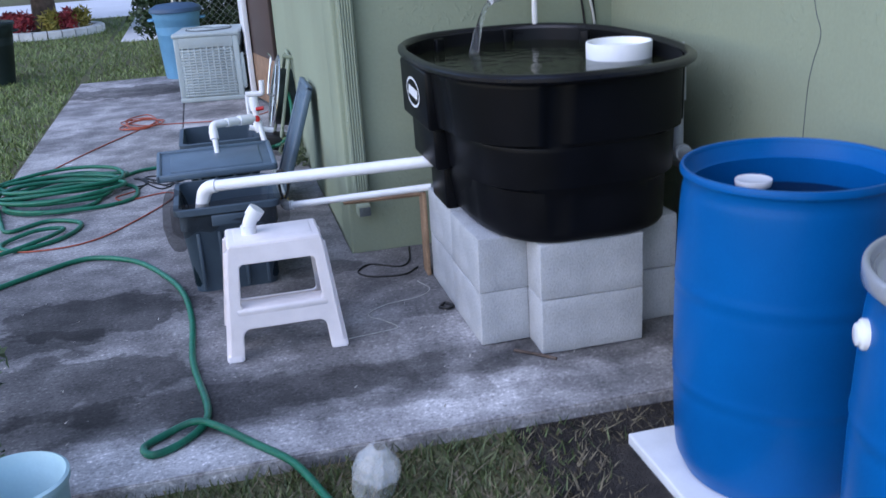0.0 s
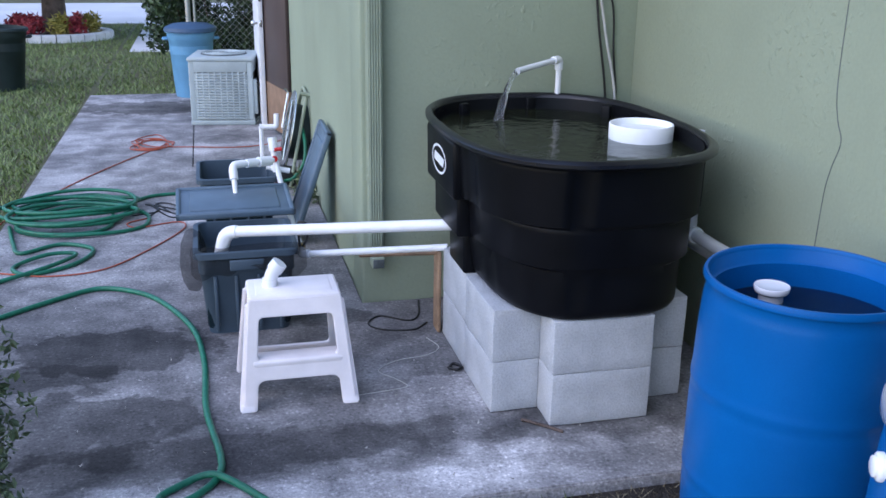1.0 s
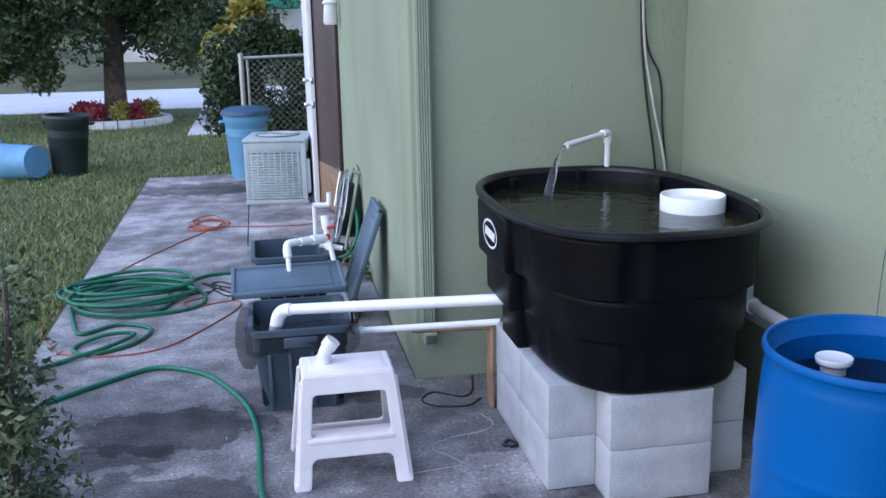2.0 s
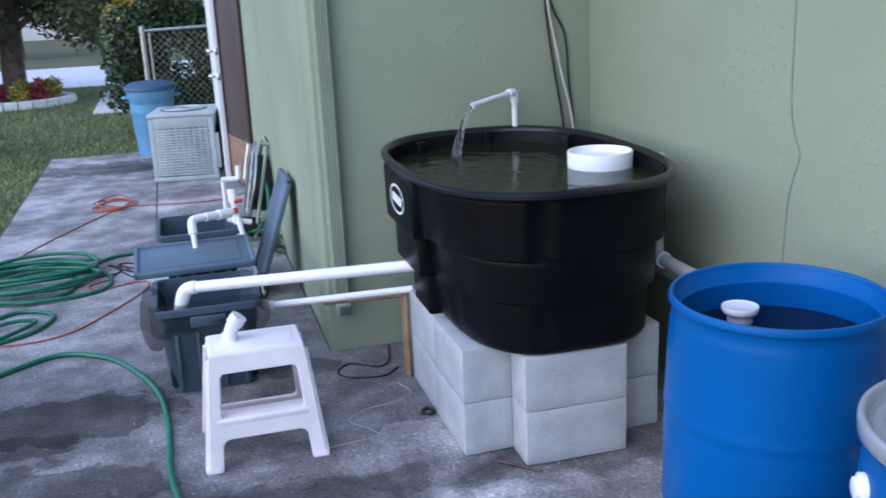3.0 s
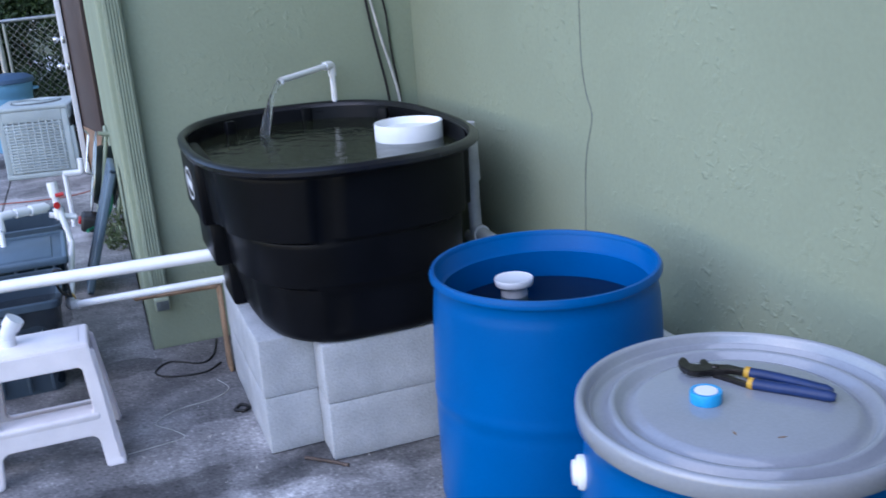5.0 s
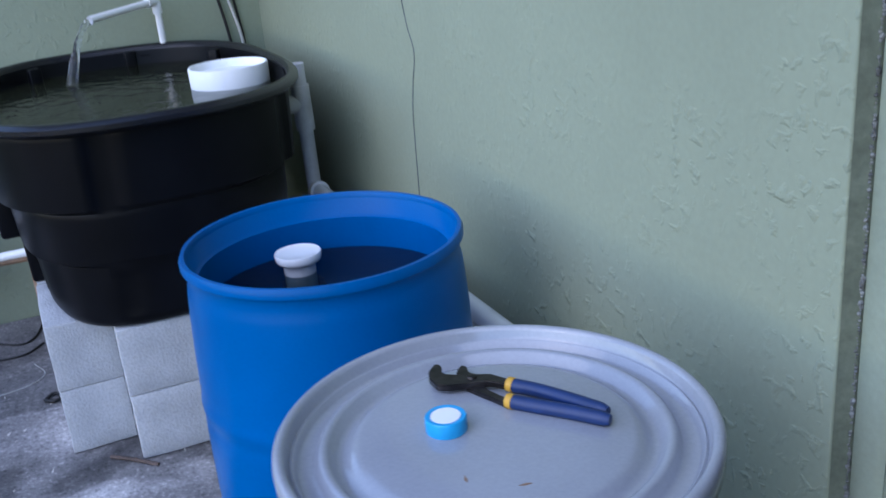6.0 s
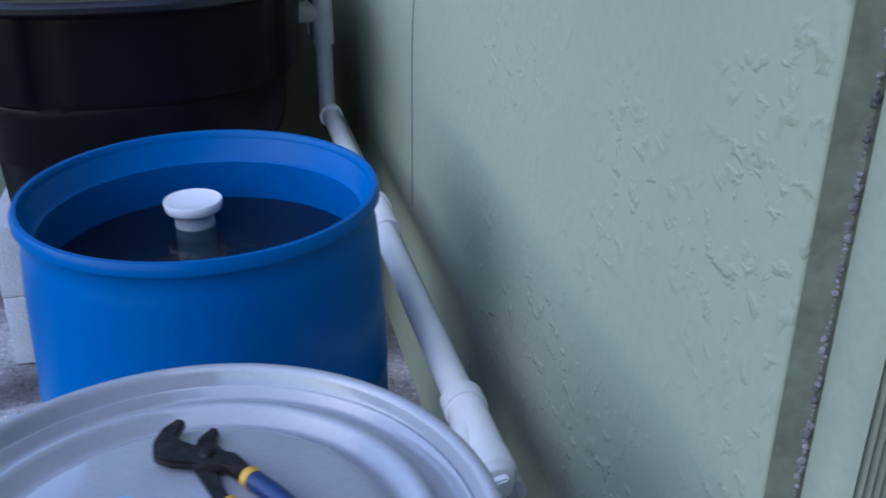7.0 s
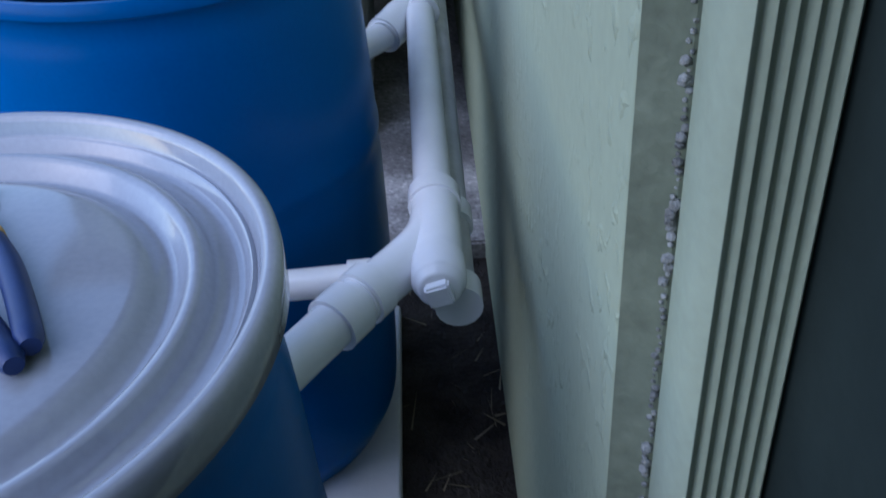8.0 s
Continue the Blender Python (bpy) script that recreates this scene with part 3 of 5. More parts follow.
# cables hanging on the wall corner
cb = thing("wall_cables", "black and white cables hanging down the wall", "cable")
hose_part("cable", [(1.27, 3.925, 2.6), (1.295, 3.925, 1.70), (1.33, 3.925, 1.35), (1.39, 3.925, 0.98), (1.40, 3.92, 0.6)], 0.006, CORD_BLACK, cb)
hose_part("cable", [(1.28, 3.92, 2.6), (1.303, 3.92, 1.70), (1.36, 3.92, 1.33), (1.438, 3.92, 0.98), (1.45, 3.92, 0.6)], 0.007, CORD_WHITE, cb)
hose_part("cable", [(1.29, 3.93, 2.6), (1.315, 3.93, 1.68), (1.40, 3.93, 1.42), (1.42, 3.93, 1.2), (1.448, 3.93, 0.96), (1.46, 3.93, 0.6)], 0.005, CORD_BLACK, cb)

# ---- drums ----


def drum_profile(h=0.86, r=0.29):
    p = [(0.0, 0.012), (r - 0.06, 0.012), (r - 0.045, 0.0), (r - 0.03, 0.004), (r - 0.018, 0.03)]
    for k in range(73):
        z = 0.05 + (h - 0.10) * k / 72
        q = r - 0.009 + 0.016 * math.sin(math.pi * k / 72) ** 0.55
        for zz in (0.34 * h, 0.655 * h):
            q += 0.0024 * math.exp(-((z - zz) / 0.013) ** 2) - 0.0014 * math.exp(-((z - zz + 0.030) / 0.012) ** 2)
        p.append((q, z))
    p += [(r - 0.0095, h - 0.040), (r - 0.0095, h - 0.026), (r - 0.007, h - 0.020), (r - 0.001, h - 0.017), (r, h - 0.008), (r - 0.003, h - 0.001), (r - 0.009, h), (r - 0.013, h - 0.006)]
    p += [(r - 0.019, h - 0.046), (r - 0.028, h - 0.052), (r - 0.026, h - 0.08), (r - 0.022, h - 0.25), (r - 0.02, 0.1), (r - 0.05, 0.03), (0, 0.03)]
    return p


def drum_rim(h, r):
    """Rolled rim round the drum's mouth."""
    return lathe([(r - 0.013, h - 0.022), (r + 0.0008, h - 0.0175), (r + 0.0012, h - 0.008), (r - 0.003, h + 0.0012), (r - 0.010, h + 0.0012), (r - 0.0142, h - 0.006)], 96, True)


B1, B2 = (1.058, 1.709), (1.0350, 0.9240)
PZ = -0.012
DH = 0.852
bar1 = thing("blue_drum", "open blue plastic drum filled with water", "drum", pose(*B1, PZ), group="blue drums")
part("shell", lathe(drum_profile(0.883, 0.279), 96), BLUE, bar1)
part("rim", drum_rim(0.883, 0.279), BLUE, bar1)
o = obj("drum_water", lathe([(0.0, 0), (0.257, 0)], 64), DRUM_WATER, smooth=False)
o.location = (*B1, 0.748)
tagged(o, "dark still water inside the open drum", "water", kind="structure")
cup = thing("standpipe", "white pvc standpipe with flared cup in drum", "pipe", pose(1.038, 1.850, 0))
part("flange", lathe([(0.0, 0.772), (0.036, 0.772), (0.046, 0.775), (0.0485, 0.779), (0.0505, 0.792), (0.049, 0.7945), (0.046, 0.793), (0.0, 0.7915)], 40), PVC, cup)
part("pipe", lathe([(0.034, 0.2), (0.034, 0.775)], 32), PVC_DUSTY, cup)
bar2 = thing("blue_drum", "blue plastic drum closed with a grey lid", "drum", pose(*B2, PZ), group="blue drums")
part("shell", lathe(drum_profile(DH - 0.010, 0.274), 96), BLUE, bar2)
lidp = [(0.0, 0.8575), (0.10, 0.8572), (0.172, 0.8560), (0.181, 0.8535), (0.188, 0.8470), (0.195, 0.8415), (0.200, 0.8405), (0.205, 0.8430), (0.212, 0.8545), (0.216, 0.8580), (0.221, 0.8585), (0.225, 0.8560), (0.230, 0.8450), (0.234, 0.8410), (0.250, 0.8405),
        (0.2540, 0.8430), (0.2560, 0.8520), (0.2585, 0.8535), (0.2615, 0.8510), (0.2640, 0.8545), (0.2660, 0.8645), (0.2685, 0.8690), (0.2725, 0.8710), (0.2775, 0.8700), (0.2810, 0.8665), (0.2822, 0.8580), (0.2818, 0.8350), (0.2790, 0.8320), (0.2745, 0.8330)]
part("lid", lathe(lidp, 160), LID_GREY, bar2, "grey moulded drum lid with raised rings")
bm = moved(lathe([(0.0, 0.016), (0.018, 0.016), (0.022, 0.014), (0.023, 0.008), (0.029, 0.006), (0.031, 0.002), (0.031, -0.012)], 32), pose(-0.254, 0.108, 0.738, 0, 0, -23) @ pose(0, 0, 0, 0, -90, 0))
part("bung", bm, PVC, bar2, "white plastic bulkhead fitting")

# white board under the drums
tagged(obj("drum_board", box(0.735, 1.335, 0.60, 1.985, GZ - 0.02, PZ, 0.006), WHITE_PAINT), "white painted board lying under the drums", "board")

# pliers and tape on the lid
LID_TOP = PZ + 0.8565


def slab_shape(outline, z0, z1, bev=0.002):
    b = bmesh.new()
    f = b.faces.new([b.verts.new((x, y, z0)) for x, y in outline])
    r = bmesh.ops.extrude_face_region(b, geom=[f])
    for v in r["geom"]:
        if isinstance(v, bmesh.types.BMVert):
            v.co.z = z1
    bmesh.ops.recalc_face_normals(b, faces=b.faces)
    if bev:
        bmesh.ops.bevel(b, geom=b.edges[:], offset=bev, segments=2, affect="EDGES")
    return b


pl = thing("pliers", "tongue-and-groove pliers with navy blue grips", "pliers", pose(1.088, 0.976, LID_TOP, 0, 0, 120))
head = [(0.005, -0.024), (0.05, -0.026), (0.075, -0.012), (0.087, -0.004), (0.105, 0.003), (0.114, 0.001), (0.121, -0.008), (0.130, -0.017), (0.138, -0.012), (0.133, 0.008), (0.119, 0.025), (0.098, 0.036), (0.08, 0.028), (0.06, 0.010), (0.04, -0.006), (0.005, -0.010)]
part("jaw", slab_shape(head, 0.006, 0.016), PLIER_STEEL, pl)
jaw = [(0.058, -0.022), (0.085, -0.022), (0.098, -0.036), (0.107, -0.033), (0.101, -0.014), (0.088, -0.002), (0.072, 0.008), (0.053, 0.002)]
part("jaw", slab_shape(jaw, 0.002, 0.012), PLIER_STEEL, pl)
arm = [(-0.008, 0.012), (0.03, 0.004), (0.06, -0.008), (0.076, -0.002), (0.066, 0.012), (0.03, 0.018), (-0.008, 0.025)]
part("arm", slab_shape(arm, 0.001, 0.009), PLIER_STEEL, pl)
part("rivet", moved(lathe([(0.0, 0.020), (0.006, 0.019), (0.008, 0.014), (0.008, 0.0)], 16), pose(0.067, -0.004, 0)), PLIER_STEEL, pl)
for pts_, z in (([(0.010, -0.017), (-0.03, -0.020), (-0.08, -0.018), (-0.134, -0.013)], 0.012), ([(-0.010, 0.018), (-0.04, 0.014), (-0.09, 0.006), (-0.144, 0.000)], 0.010)):
    grip = smooth_path([(x, y, z) for x, y in pts_], 6)
    part("grip", tube(grip, 0.009, 12, radii=[0.0098 - 0.003 * (k == len(grip) - 1) for k in range(len(grip))]), PLIER_BLUE, pl)
    part("grip_collar", tube([(pts_[0][0] + 0.006, pts_[0][1], z), (pts_[0][0] - 0.003, pts_[0][1], z)], 0.0104, 12), YELLOW, pl)
tp = thing("tape_spool", "bright blue thread tape spool lying on lid", "tape", pose(0.982, 0.957, LID_TOP))
part("case", lathe([(0.0, 0.0), (0.026, 0.0), (0.027, 0.002), (0.027, 0.019), (0.026, 0.021), (0.021, 0.021), (0.020, 0.019), (0.0, 0.019)], 48), TAPE_BLUE, tp)
part("tape_face", lathe([(0.0, 0.0212), (0.0195, 0.0208), (0.0195, 0.019)], 40), STYRO, tp)

for x, y, a in ((0.955, 0.845, 70), (1.01, 0.80, -20)):
    t = obj("leaf_fleck", slab_shape([(-0.008, -0.001), (0.0, -0.002), (0.008, 0.001), (0.0, 0.002)], 0.0, 0.001, 0.0), DOOR_TAN)
    t.matrix_world = pose(x, y, LID_TOP, 0, 0, a)
    tagged(t, "tiny brown leaf fleck on the drum lid", "fleck", group="lid flecks")

# ---- pipes along the east wall ----
MX, MZ, PR = 1.422, 0.575, 0.026
dp = thing("drain_pipe", "white pvc drain line linking tank and drums", "pipe")
part("main_pipe", tube([(MX, 1.33, MZ), (MX - 0.012, 3.0, MZ)], PR, 24), PVC, dp)
part("riser", tube([(1.405, 3.0, MZ - 0.03), (1.40, 3.0, 1.0)], 0.024, 24), PVC_DUSTY, dp)
part("coupling", tube([(1.403, 3.0, 0.78), (1.40, 3.0, 0.93)], 0.031, 24), PVC_DUSTY, dp)
part("tee", tube([(1.40, 3.0, 0.87), (1.32, 3.0, 0.87)], 0.029, 20), PVC_DUSTY, dp)
part("ring", tube([(1.41, 2.955, MZ), (1.41, 2.975, MZ)], 0.034, 24), PVC, dp)


def wye(y, to, parent):
    d = Vector(to) - Vector((MX, y, MZ))
    part("wye_body", tube([(MX, y - 0.075, MZ), (MX, y + 0.075, MZ)], 0.031, 24), PVC, parent)
    part("wye_collar", tube([(MX, y + 0.055, MZ), (MX, y + 0.085, MZ)], 0.0345, 24), PVC, parent)
    part("wye_branch", tube(smooth_path([(MX, y + 0.04, MZ), (MX - 0.012, y - 0.012, MZ - 0.004), (MX - 0.046, y - 0.062, MZ - 0.008), to], 6), 0.0300, 24), PVC, parent)
    e = Vector(to)
    k = d.normalized()
    part("branch_collar", tube([tuple(e - k * 0.030), tuple(e - k * 0.004)], 0.0350, 24), PVC, parent)


wye(1.385, (1.328, 1.262, MZ - 0.008), dp)
part("stub", tube([(1.335, 1.272, MZ - 0.007), (1.20, 1.09, MZ - 0.02)], 0.028, 24), PVC, dp)
part("stub_collar", tube([(1.322, 1.254, MZ - 0.0085), (1.300, 1.225, MZ - 0.011)], 0.0345, 24), PVC, dp)
wye(2.185, (1.345, 2.06, MZ - 0.02), dp)
part("stub", tube([(1.35, 2.07, MZ - 0.02), (1.24, 1.95, MZ - 0.03)], 0.026, 20), PVC, dp)
part("end_cap", moved(lathe([(0.0, 0.0), (0.022, 0.0), (0.026, 0.003), (0.0275, 0.012), (0.030, 0.014), (0.0325, 0.018), (0.0325, 0.055)], 32), pose(MX, 1.262, MZ, -90, 0, 0)), PVC, dp)
part("cap_nut", moved(slab_shape([(0.021 * math.cos(k * math.pi / 2 + 0.5), 0.021 * math.sin(k * math.pi / 2 + 0.5)) for k in range(4)], -0.014, 0.002, 0.003), pose(MX, 1.262, MZ, -90, 0, 0)), PVC, dp)
fp = thing("feed_pipe", "lower white pvc feed line along the wall", "pipe")
part("main_pipe", tube([(MX + 0.022, 1.31, MZ - 0.048), (MX + 0.03, 3.2, MZ - 0.07)], 0.022, 20), PVC_DUSTY, fp)
part("collar", tube([(MX + 0.022, 1.29, MZ - 0.048), (MX + 0.022, 1.33, MZ - 0.048)], 0.029, 20), PVC, fp)
part("collar", tube([(MX + 0.022, 1.46, MZ - 0.048), (MX + 0.022, 1.50, MZ - 0.048)], 0.028, 20), PVC, fp)
part("branch", tube(elbow_path([(MX + 0.022, 1.35, MZ - 0.048), (MX - 0.02, 1.40, MZ - 0.075), (1.15, 1.40, MZ - 0.085)], 0.03), 0.021, 16), PVC, fp)
part("branch_collar", tube([(1.335, 1.40, MZ - 0.079), (1.305, 1.40, MZ - 0.08)], 0.027, 20), PVC, fp)

# ---- downspouts ----


def downspout(m, width, top, bottom, outlet=True):
    t = thing("downspout", "green-painted ribbed metal rain downspout on the wall", "downspout", m, group="downspouts")
    b = bmesh.new()
    d = 0.055
    prof = [(-width / 2, 0), (-width / 2, -d * 0.9), (-width / 2 + 0.003, -d + 0.003)]
    k = 5
    x0, x1 = -width / 2 + 0.004, width / 2 - 0.004
    for i in range(k):
        a, c = x0 + (x1 - x0) * i / k, x0 + (x1 - x0) * (i + 1) / k
        w = c - a
        prof += [(a + w * 0.04, -d + 0.005), (a + w * 0.20, -d + 0.002), (a + w * 0.34, -d), (a + w * 0.66, -d), (a + w * 0.80, -d + 0.002), (a + w * 0.96, -d + 0.005)]
    prof += [(width / 2 - 0.003, -d + 0.003), (width / 2, -d * 0.9), (width / 2, 0)]
    lo = [b.verts.new((x, y, bottom)) for x, y in prof]
    hi = [b.verts.new((x, y, top)) for x, y in prof]
    n = len(prof)
    for i in range(n):
        b.faces.new((lo[i], lo[(i + 1) % n], hi[(i + 1) % n], hi[i]))
    b.faces.new(lo)
    b.faces.new(hi)
    bmesh.ops.recalc_face_normals(b, faces=b.faces)
    part("ribbed_face", b, SPOUT_GREEN, t)
    part("back_channel", box(-width / 2 - 0.003, width / 2 + 0.003, -0.02, -0.001, bottom, top, 0.002), SPOUT_GREEN, t)
    for z in (0.62, 1.95):
        part("strap", box(-width / 2 - 0.004, width / 2 + 0.004, -d * 0.86, -0.002, z, z + 0.025, 0.002), SPOUT_GREEN, t)
    if outlet:
        part("outlet", box(-width / 2 + 0.003, width / 2 - 0.003, -0.105, -0.02, bottom - 0.045, bottom + 0.01, 0.005), SPOUT_GREEN, t)
        part("outlet_mouth", box(-width / 2 + 0.008, width / 2 - 0.008, -0.1075, -0.10, bottom - 0.04, bottom + 0.002, 0.002), AC_DARK, t)
    return t


downspout(pose(0.252, 3.938, 0), 0.068, HOUSE_H, 0.25)
post = thing("frame_post", "green-painted metal post with fluted edge face", "post")
b = bmesh.new()
prof = [(1.70, 0.832), (1.557, 0.832), (1.5545, 0.828), (1.5545, 0.795), (1.5575, 0.784), (1.562, 0.7785)]
for i in range(5):
    a = 1.5635 + 0.0096 * i
    prof += [(a, 0.7790 + 0.0015 * i), (a + 0.0020, 0.7828 + 0.0015 * i), (a + 0.0036, 0.7832 + 0.0015 * i), (a + 0.0052, 0.7800 + 0.0015 * i), (a + 0.0078, 0.7790 + 0.0015 * i)]
prof += [(1.6115, 0.787), (1.6130, 0.790), (1.6130, 0.80), (1.70, 0.80)]
lo, hi = [b.verts.new((x, y, -0.1)) for x, y in prof], [b.verts.new((x, y, HOUSE_H)) for x, y in prof]
for i in range(len(prof)):
    b.faces.new((lo[i], lo[(i + 1) % len(prof)], hi[(i + 1) % len(prof)], hi[i]))
bmesh.ops.recalc_face_normals(b, faces=b.faces)
part("fluted_body", b, SPOUT_GREEN, post)
bm = bmesh.new()
rng = np.random.default_rng(5)
for k in range(520):
    z = -0.05 + k * 0.0052
    bmesh.ops.create_icosphere(bm, subdivisions=1, radius=0.0016 + 0.0034 * rng.random() ** 2, matrix=Matrix.Translation((1.5515 + 0.003 * rng.random(), 0.833 + 0.003 * rng.random(), z)))
tagged(obj("caulk_seam", bm, CAULK), "rough grey mortar seam beside the trim", "trim", kind="stuff")

# ---- step stool ----

stool = thing("step_stool", "white plastic two-step stool standing on the slab", "stool", pose(-0.214, 2.905, 0))
SW, STW, SH = 0.215, 0.175, 0.43


def leg(x0, y0, x1, y1, w0, w1, d0, d1, z1):
    b = bmesh.new()
    V = []
    for x, y, w, d, z in ((x0, y0, w0, d0, 0), (x1, y1, w1, d1, z1)):
        V.append([b.verts.new((x + sx * w / 2, y + sy * d / 2, z)) for sx, sy in ((-1, -1), (1, -1), (1, 1), (-1, 1))])
    for i in range(4):
        b.faces.new((V[0][i], V[0][(i + 1) % 4], V[1][(i + 1) % 4], V[1][i]))
    b.faces.new(V[0])
    b.faces.new(V[1])
    bmesh.ops.recalc_face_normals(b, faces=b.faces)
    bmesh.ops.bevel(b, geom=b.edges[:], offset=0.006, segments=2, affect="EDGES")
    return b




def arc(cx, cz, r, a0, a1, n=5):
    return [(cx + r * math.cos(radians(a0 + (a1 - a0) * k / n)), cz + r * math.sin(radians(a0 + (a1 - a0) * k / n))) for k in range(n + 1)]


def stool_face(y0, y1, thick, hole, z_arch):
    """One moulded end of the stool: two legs, a top apron and a lower apron over an arch, leaning from y0 to y1."""
    b = bmesh.new()
    half = lambda z: SW + (STW - SW) * z / SH
    ins = lambda z: half(z) - 0.052 + 0.012 * z / SH
    z0, z1 = hole
    right = [(half(0), 0), (half(SH * 0.5), SH * 0.5), (half(SH), SH - 0.012)]
    hole_r = [(0, z0), (ins(z0) - 0.02, z0)] + arc(ins(z0) - 0.018, z0 + 0.018, 0.018, -90, 0) + arc(ins(z1) - 0.018, z1 - 0.018, 0.018, 0, 90) + [(0, z1)]
    arch_r = [(ins(0), 0)] + arc(ins(z_arch) - 0.03, z_arch - 0.03, 0.03, 0, 90) + [(0, z_arch)]
    place = lambda x, z, d: b.verts.new((x, y0 + (y1 - y0) * z / SH + d, z))
    for sx in (-1, 1):
        strips = [
            [(ins(0), 0), (half(0), 0), (half(z_arch), z_arch), (ins(z_arch), z_arch - 0.03)],
            arch_r[1:] + [(0, z0)] + hole_r[1:8] + [(half(z0 + 0.018), z0 + 0.018), (half(z_arch), z_arch)],
            [hole_r[7], hole_r[8], (half(z1 - 0.018), z1 - 0.018), (half(z0 + 0.018), z0 + 0.018)],
            hole_r[8:] + [(0, SH - 0.008), (half(SH) - 0.006, SH - 0.008), (half(SH), SH - 0.02), (half(z1 - 0.018), z1 - 0.018)],
        ]
        for loop in strips:
            b.faces.new([place(sx * x, z, 0) for x, z in loop])
    bmesh.ops.remove_doubles(b, verts=b.verts, dist=0.0004)
    bmesh.ops.recalc_face_normals(b, faces=b.faces)
    r = bmesh.ops.extrude_face_region(b, geom=b.faces[:])
    for v in r["geom"]:
        if isinstance(v, bmesh.types.BMVert):
            v.co.y += thick
    bmesh.ops.recalc_face_normals(b, faces=b.faces)
    sharp = [e for e in b.edges if len(e.link_faces) == 2 and e.calc_face_angle(0) > 0.9]
    bmesh.ops.bevel(b, geom=sharp, offset=0.004, segments=2, affect="EDGES")
    return b


part("front_frame", stool_face(0.0, 0.088, 0.030, (0.190, 0.352), 0.115), WHITE_PLASTIC, stool)
part("rear_frame", stool_face(0.405, 0.300, -0.026, (0.105, 0.345), 0.070), WHITE_PLASTIC, stool)
for s in (-1, 1):
    part("leg", leg(s * (SW + 0.002), 0.034, s * (STW + 0.002), 0.108, 0.022, 0.018, 0.040, 0.030, SH - 0.03), WHITE_PLASTIC, stool)
    part("leg", leg(s * (SW + 0.002), 0.374, s * (STW + 0.002), 0.282, 0.022, 0.018, 0.040, 0.030, SH - 0.03), WHITE_PLASTIC, stool)
    part("foot", leg(s * (SW - 0.018), 0.018, s * (SW - 0.022), 0.024, 0.062, 0.052, 0.046, 0.034, 0.030), WHITE_PLASTIC, stool)
    part("side_rail", leg(s * (SW - 0.022), 0.20, s * (STW - 0.012), 0.195, 0.010, 0.012, 0.10, 0.17, SH - 0.01), WHITE_PLASTIC, stool)
part("top", box(-STW, STW, 0.088, 0.302, SH - 0.030, SH, 0.012, 3), WHITE_PLASTIC, stool)
part("top_panel", box(-STW + 0.03, STW - 0.03, 0.112, 0.278, SH - 0.01, SH + 0.002, 0.004), WHITE_PLASTIC, stool)
part("step", box(-SW + 0.042, SW - 0.042, 0.034, 0.130, 0.158, 0.193, 0.012, 3), WHITE_PLASTIC, stool)
el = thing("pipe_elbow", "loose white pvc elbow fitting on the stool", "pipe fitting", pose(-0.30, 3.11, 0.43))
part("elbow", tube(elbow_path([(0, 0, 0), (0.005, 0, 0.045), (0.035, -0.005, 0.085)], 0.03), 0.026, 20), PVC, el)
part("collar", tube([(0.02, -0.003, 0.065), (0.042, -0.006, 0.094)], 0.031, 20), PVC, el)
part("collar", tube([(0, 0, 0), (0.001, 0, 0.03)], 0.03, 20), PVC, el)

# ---- totes, lids and filter pipes ----


def taper_box(x0, x1, y0, y1, h, inset, wall, lip, n=6):
    """An open tapered tub with rounded corners, a rolled lip and thickness."""
    b = bmesh.new()
    cx, cy = (x0 + x1) / 2, (y0 + y1) / 2
    hx, hy = (x1 - x0) / 2, (y1 - y0) / 2
    def ring(ix, z, r=0.045):
        out = []
        for sx, sy, a0 in ((1, 1, 0), (-1, 1, 90), (-1, -1, 180), (1, -1, 270)):
            for k in range(n + 1):
                a = radians(a0 + 90 * k / n)
                out.append(b.verts.new((cx + sx * (hx - ix - r) + r * math.cos(a), cy + sy * (hy - ix - r) + r * math.sin(a), z)))
        return out
    R = [ring(inset, 0), ring(inset * 0.35, h * 0.72), ring(inset * 0.30 - 0.006, h * 0.74), ring(0.006, h - 0.03), ring(-lip, h - 0.028), ring(-lip, h - 0.002), ring(-lip + 0.006, h), ring(wall, h), ring(wall + inset * 0.5, h * 0.5), ring(wall + inset, 0.012)]
    m = len(R[0])
    for p, q in zip(R, R[1:]):
        for k in range(m):
            b.faces.new((p[k], p[(k + 1) % m], q[(k + 1) % m], q[k]))
    b.faces.new(R[0])
    b.faces.new(R[-1])
    bmesh.ops.recalc_face_normals(b, faces=b.faces)
    return b


def tote(m, label):
    t = thing("storage_tote", label, "tote", m, group="storage totes")
    part("tub", taper_box(-0.215, 0.215, 0, 0.48, 0.395, 0.035, 0.008, 0.014), TOTE, t)
    for y in (-0.018, 0.482):
        part("handle", box(-0.075, 0.075, y, y + 0.016, 0.31, 0.36, 0.006), TOTE, t)
    for x in (-0.14, -0.05, 0.05, 0.14):
        part("rib", box(x - 0.008, x + 0.008, 0.005, 0.02, 0.02, 0.28, 0.004), TOTE, t)
    return t


